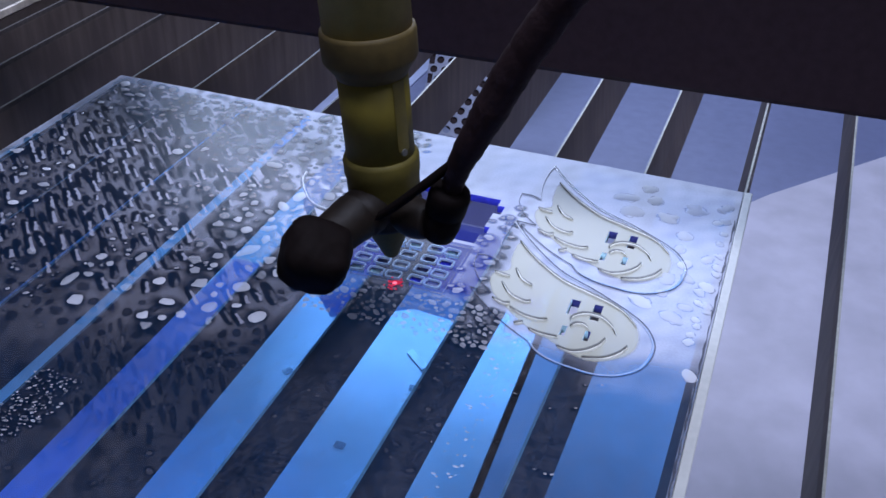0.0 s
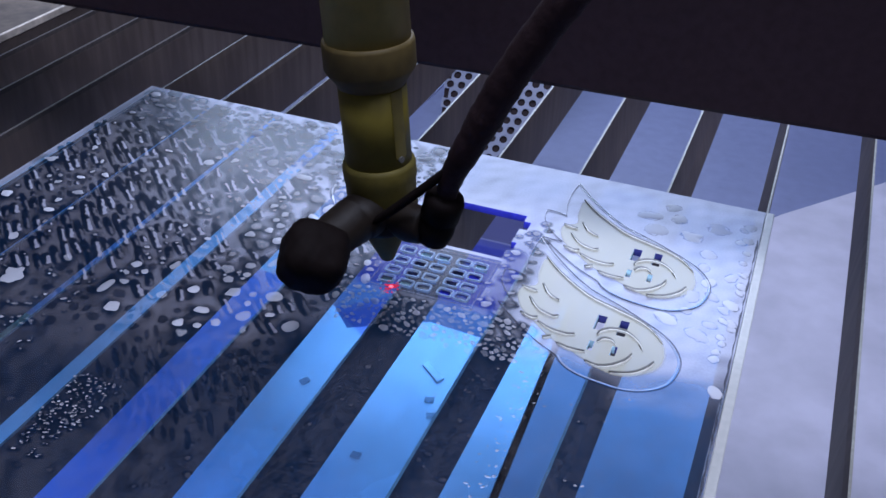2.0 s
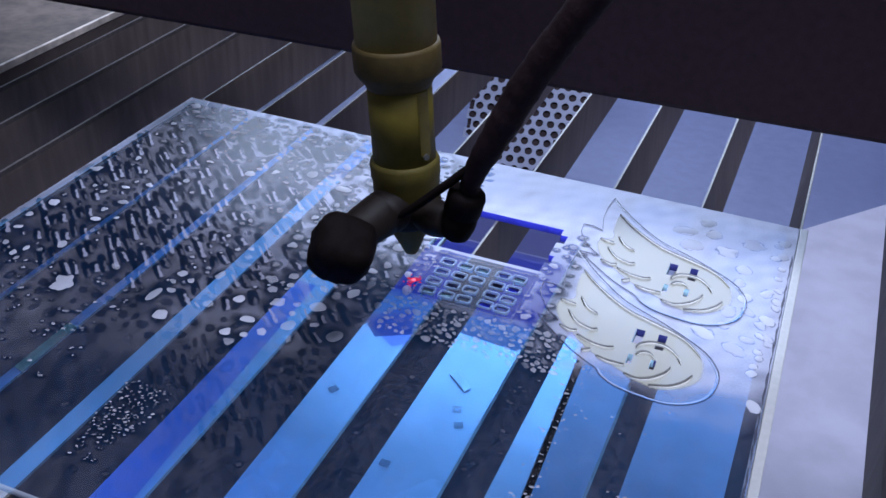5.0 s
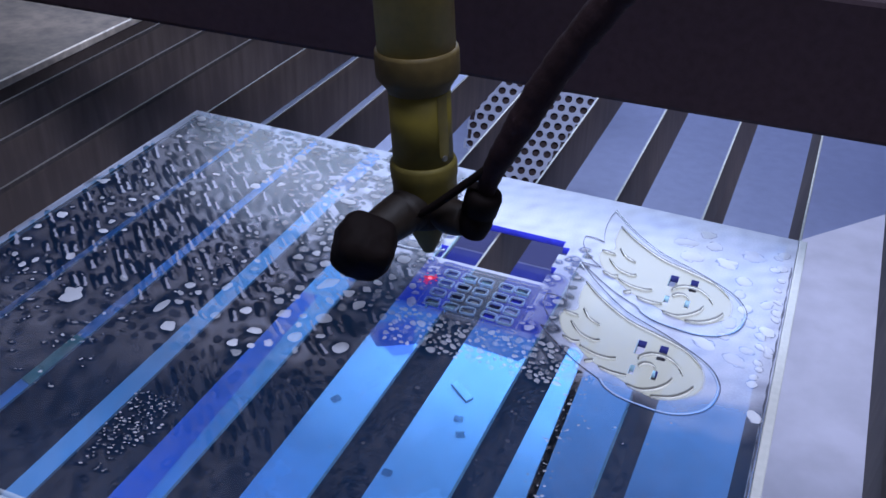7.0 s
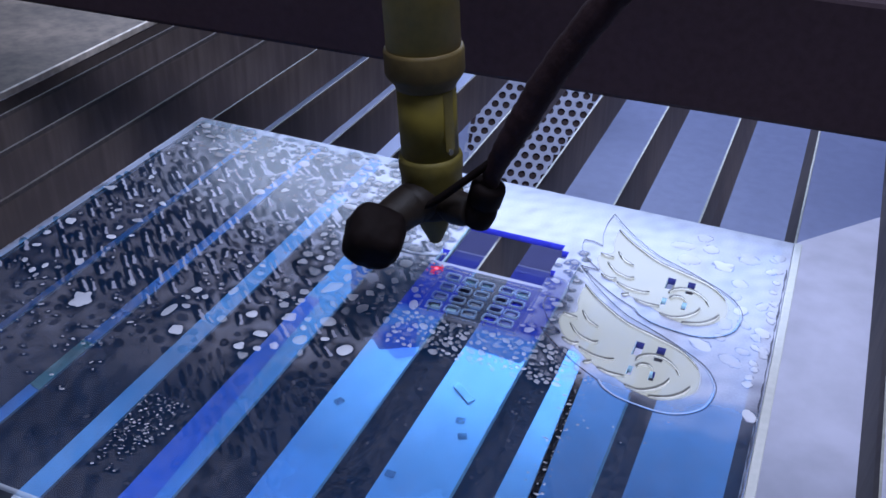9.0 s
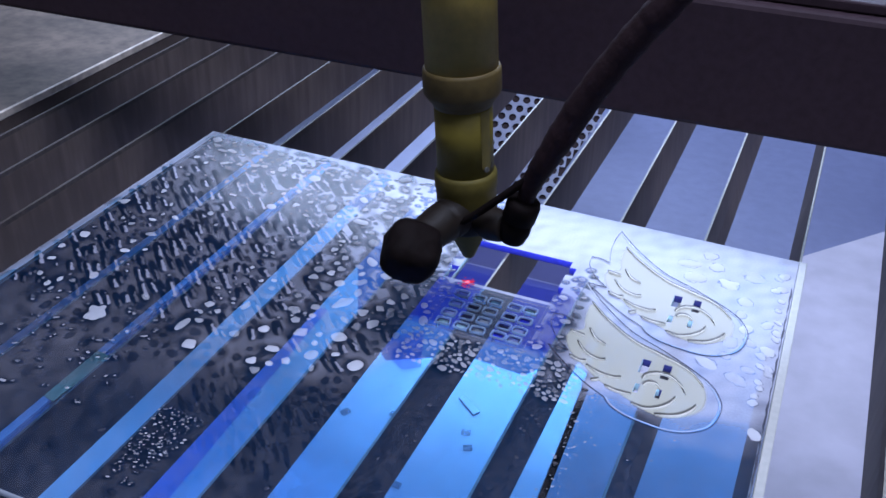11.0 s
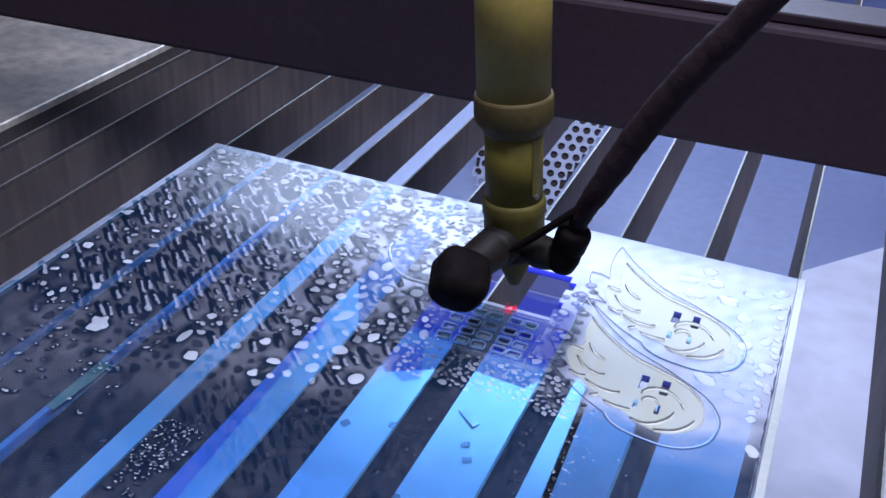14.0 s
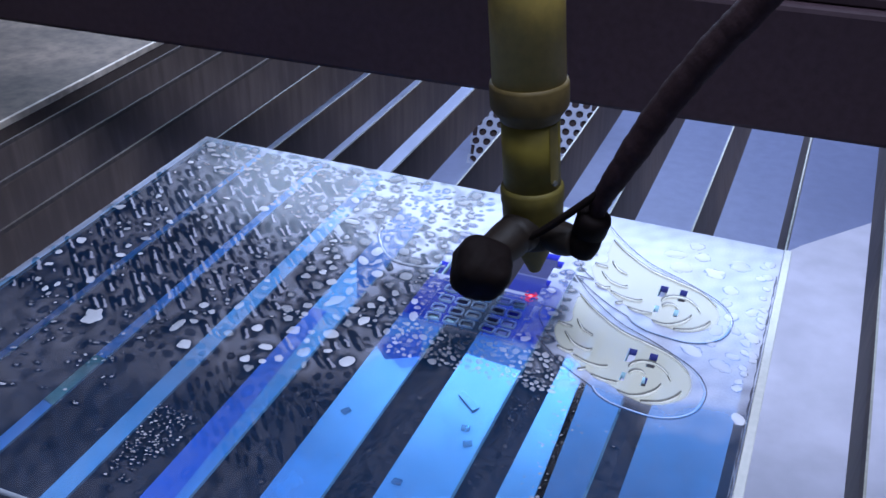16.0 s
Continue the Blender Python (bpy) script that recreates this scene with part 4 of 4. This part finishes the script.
# ---- gantry ----
HEAD_PATH = [(0, 0.2575, -0.1500), (1, 0.2485, -0.1495), (2, 0.2400, -0.1495), (3, 0.2310, -0.1495), (3.5, 0.2280, -0.1492), (4, 0.2265, -0.1462), (5.2, 0.2255, -0.1375), (6.5, 0.2255, -0.1295), (7, 0.2262, -0.1250), (7.5, 0.2258, -0.1205), (8, 0.2240, -0.1192), (8.5, 0.2238, -0.1150), (9, 0.2235, -0.1120), (9.7, 0.2240, -0.1070), (10.3, 0.2280, -0.1048), (11.5, 0.2380, -0.1045), (12, 0.2432, -0.1045), (12.5, 0.2472, -0.1050), (13, 0.2513, -0.1055), (13.5, 0.2553, -0.1057), (14, 0.2585, -0.1055), (14.5, 0.2628, -0.1050), (15, 0.2678, -0.1058), (15.5, 0.2722, -0.1060), (16, 0.2770, -0.1062)]
YAW = 2.3

gantry = thing("gantry_beam", "black painted gantry beam across the cutting table", "gantry")
part("beam", box(bmesh.new(), (-1.13, 0.0, 0.08), (1.42, 0.066, 0.150), 0.003), BLACK_PAINT, gantry)
part("rail", box(bmesh.new(), (-1.13, 0.008, 0.1504), (1.42, 0.024, 0.156), 0.001), BLACK_PAINT, gantry, "black linear guide rail")

# ---- laser head ----
head = thing("laser_head", "brass laser head with black clamp, nozzle and air fitting", "laser head")
LEAN_HEAD = pose(0.0062, -0.018, 0.030, 0, -5.0, 0)


def turned(profile, seg=48):
    bm = lathe(bmesh.new(), [(r, z - 0.030) for r, z in profile], seg)
    bm.transform(LEAN_HEAD)
    return bm


part("nozzle", turned([(0.0026, 0.0300), (0.0031, 0.0305), (0.0098, 0.0455), (0.0106, 0.0480), (0.0106, 0.054)]), BRASS_WORN, head, "brass cone nozzle", True)
part("clamp_ring", turned([(0.0118, 0.0475), (0.0145, 0.0488), (0.0151, 0.0505), (0.0153, 0.058), (0.0148, 0.0620), (0.0130, 0.0625)]), BRACKET, head, "sooty brown clamp ring", True)
part("lower_collar", turned([(0.0145, 0.0580), (0.0150, 0.0600), (0.0151, 0.0700), (0.0156, 0.0715), (0.0157, 0.0775), (0.0152, 0.0790), (0.0141, 0.0795)]), BRASS_WORN, head, "", True)
part("tube", turned([(0.0140, 0.0780), (0.0141, 0.1165)]), BRASS, head, "", True)
part("upper_collar", turned([(0.0142, 0.1135), (0.0150, 0.1155), (0.0180, 0.1195), (0.0187, 0.1210), (0.0187, 0.1310), (0.0183, 0.1325), (0.0170, 0.1328)]), BRASS_BROWN, head, "", True)
part("upper_tube", turned([(0.0173, 0.1315), (0.0173, 0.215)]), BRASS_TUBE, head, "", True)
bm = bmesh.new()
for k in range(8):
    a0, a1 = radians(-34 + 3 * k), radians(-31 + 3 * k)
    low = 0.0830 + 0.0012 * abs(k - 3.5) / 3.5
    v = [bm.verts.new((0.0144 * math.cos(a), 0.0144 * math.sin(a), z - 0.030)) for a, z in ((a0, low), (a1, low), (a1, 0.1130), (a0, 0.1130))]
    bm.faces.new(v)
bmesh.ops.remove_doubles(bm, verts=bm.verts, dist=1e-6)
bm.transform(LEAN_HEAD)
part("slot", bm, BRASS_BRIGHT, head, "polished yellow slot in the brass tube", True)
bm = lathe(bmesh.new(), [(0.0008, -0.0004), (0.0014, 0.0), (0.0014, 0.001)], 16)
bm.transform(LEAN_HEAD @ Matrix.Rotation(radians(-24), 4, "Z") @ Matrix.Translation((0.0141, 0, 0.0535)) @ Matrix.Rotation(radians(90), 4, "Y"))
part("set_screw", bm, DARK_SOOT, head, "tiny set screw")


def knob():
    bm = bmesh.new()
    bmesh.ops.create_uvsphere(bm, u_segments=44, v_segments=28, radius=1.0)
    for v in bm.verts:
        c = v.co.copy()
        f = (abs(c.x) ** 3.2 + abs(c.y) ** 3.2 + abs(c.z) ** 3.2) ** (-1 / 3.2)
        k = f * (1 + 0.05 * noise.noise(c * 2.3) + 0.03 * noise.noise(c * 5))
        v.co = Vector((c.x * 0.0136, c.y * 0.0134, c.z * 0.0132)) * k
    bm.transform(Matrix.Translation((-0.0082, -0.060, 0.0520)) @ pose(0, 0, 0, 25, 20, 25))
    return bm


part("knob", knob(), BLACK_RUBBER, head, "rounded black rubber knob", True)
bm = sweep(bmesh.new(), smooth_line([(-0.0085, -0.060, 0.0540), (-0.0050, -0.047, 0.0560), (-0.0005, -0.034, 0.0580), (0.004, -0.020, 0.0580)], 6), lambda t: 0.0085 + 0.0030 * t)
part("knob_arm", bm, BRACKET, head, "", True)
bm = sweep(bmesh.new(), smooth_line([(0.010, -0.022, 0.0580), (0.020, -0.027, 0.0575), (0.0285, -0.030, 0.0590)], 6), lambda t: 0.0065 + 0.0020 * math.sin(3 * t))
part("fitting_arm", bm, BRACKET, head, "", True)
bm = lathe(bmesh.new(), [(0.0045, -0.0135), (0.0066, -0.0120), (0.0078, -0.006), (0.0076, -0.001), (0.0070, 0.000), (0.0082, 0.0010), (0.0084, 0.0090), (0.0078, 0.0110), (0.0060, 0.0120)], 24, (0.0345, -0.030, 0.0650), Euler((radians(4), radians(14), 0)).to_matrix())
part("air_fitting", bm, BLACK_RUBBER, head, "black push-in air fitting", True)
bm = sweep(bmesh.new(), smooth_line([(0.0372, -0.030, 0.0740), (0.0395, -0.032, 0.0850), (0.0460, -0.034, 0.1000), (0.0533, -0.034, 0.1160), (0.0607, -0.034, 0.1320), (0.0708, -0.034, 0.1505), (0.0815, -0.034, 0.1680), (0.0905, -0.034, 0.1810), (0.1060, -0.033, 0.205)], 8), lambda t: 0.0036 + 0.0031 * min(1, 2.6 * t) ** 0.8 + 0.0003 * math.sin(90 * t) * math.sin(37 * t))
part("air_hose", bm, BLACK_HOSE, head, "thick black air hose", True)
bm = sweep(bmesh.new(), smooth_line([(0.001, -0.0345, 0.0560), (0.010, -0.0360, 0.0615), (0.025, -0.0360, 0.0760), (0.0390, -0.0340, 0.0900)], 6), 0.0019, 10)
part("thin_cable", bm, BLACK_RUBBER, head, "thin black cable tied to the hose", True)
bm = lathe(bmesh.new(), [(0.0012, 0.0011), (0.0009, 0.0014)], 20)
part("pointer_dot", bm, RED_DOT, head, "bright red pointer dot on the sheet")
bm = bmesh.new()
for k in range(26):
    a, d = rng.uniform(0, 6.28), 0.0012 + 0.0048 * rng.random() ** 1.5
    lathe(bm, [(0.0011 - 0.12 * d, 0.0011), (0.0008 - 0.08 * d, 0.00125)], 8, (d * math.cos(a), d * math.sin(a), 0))
part("pointer_scatter", bm, RED_GLOW, head, "red light scattered in the water drops")


# ---- motion ----
def motions():
    walk(head, [(t, pose(x, y, 0)) for t, x, y in HEAD_PATH])
    walk(gantry, [(t, pose(0, y + 0.0708, 0, 0, 0, YAW)) for t, x, y in HEAD_PATH])


motions()
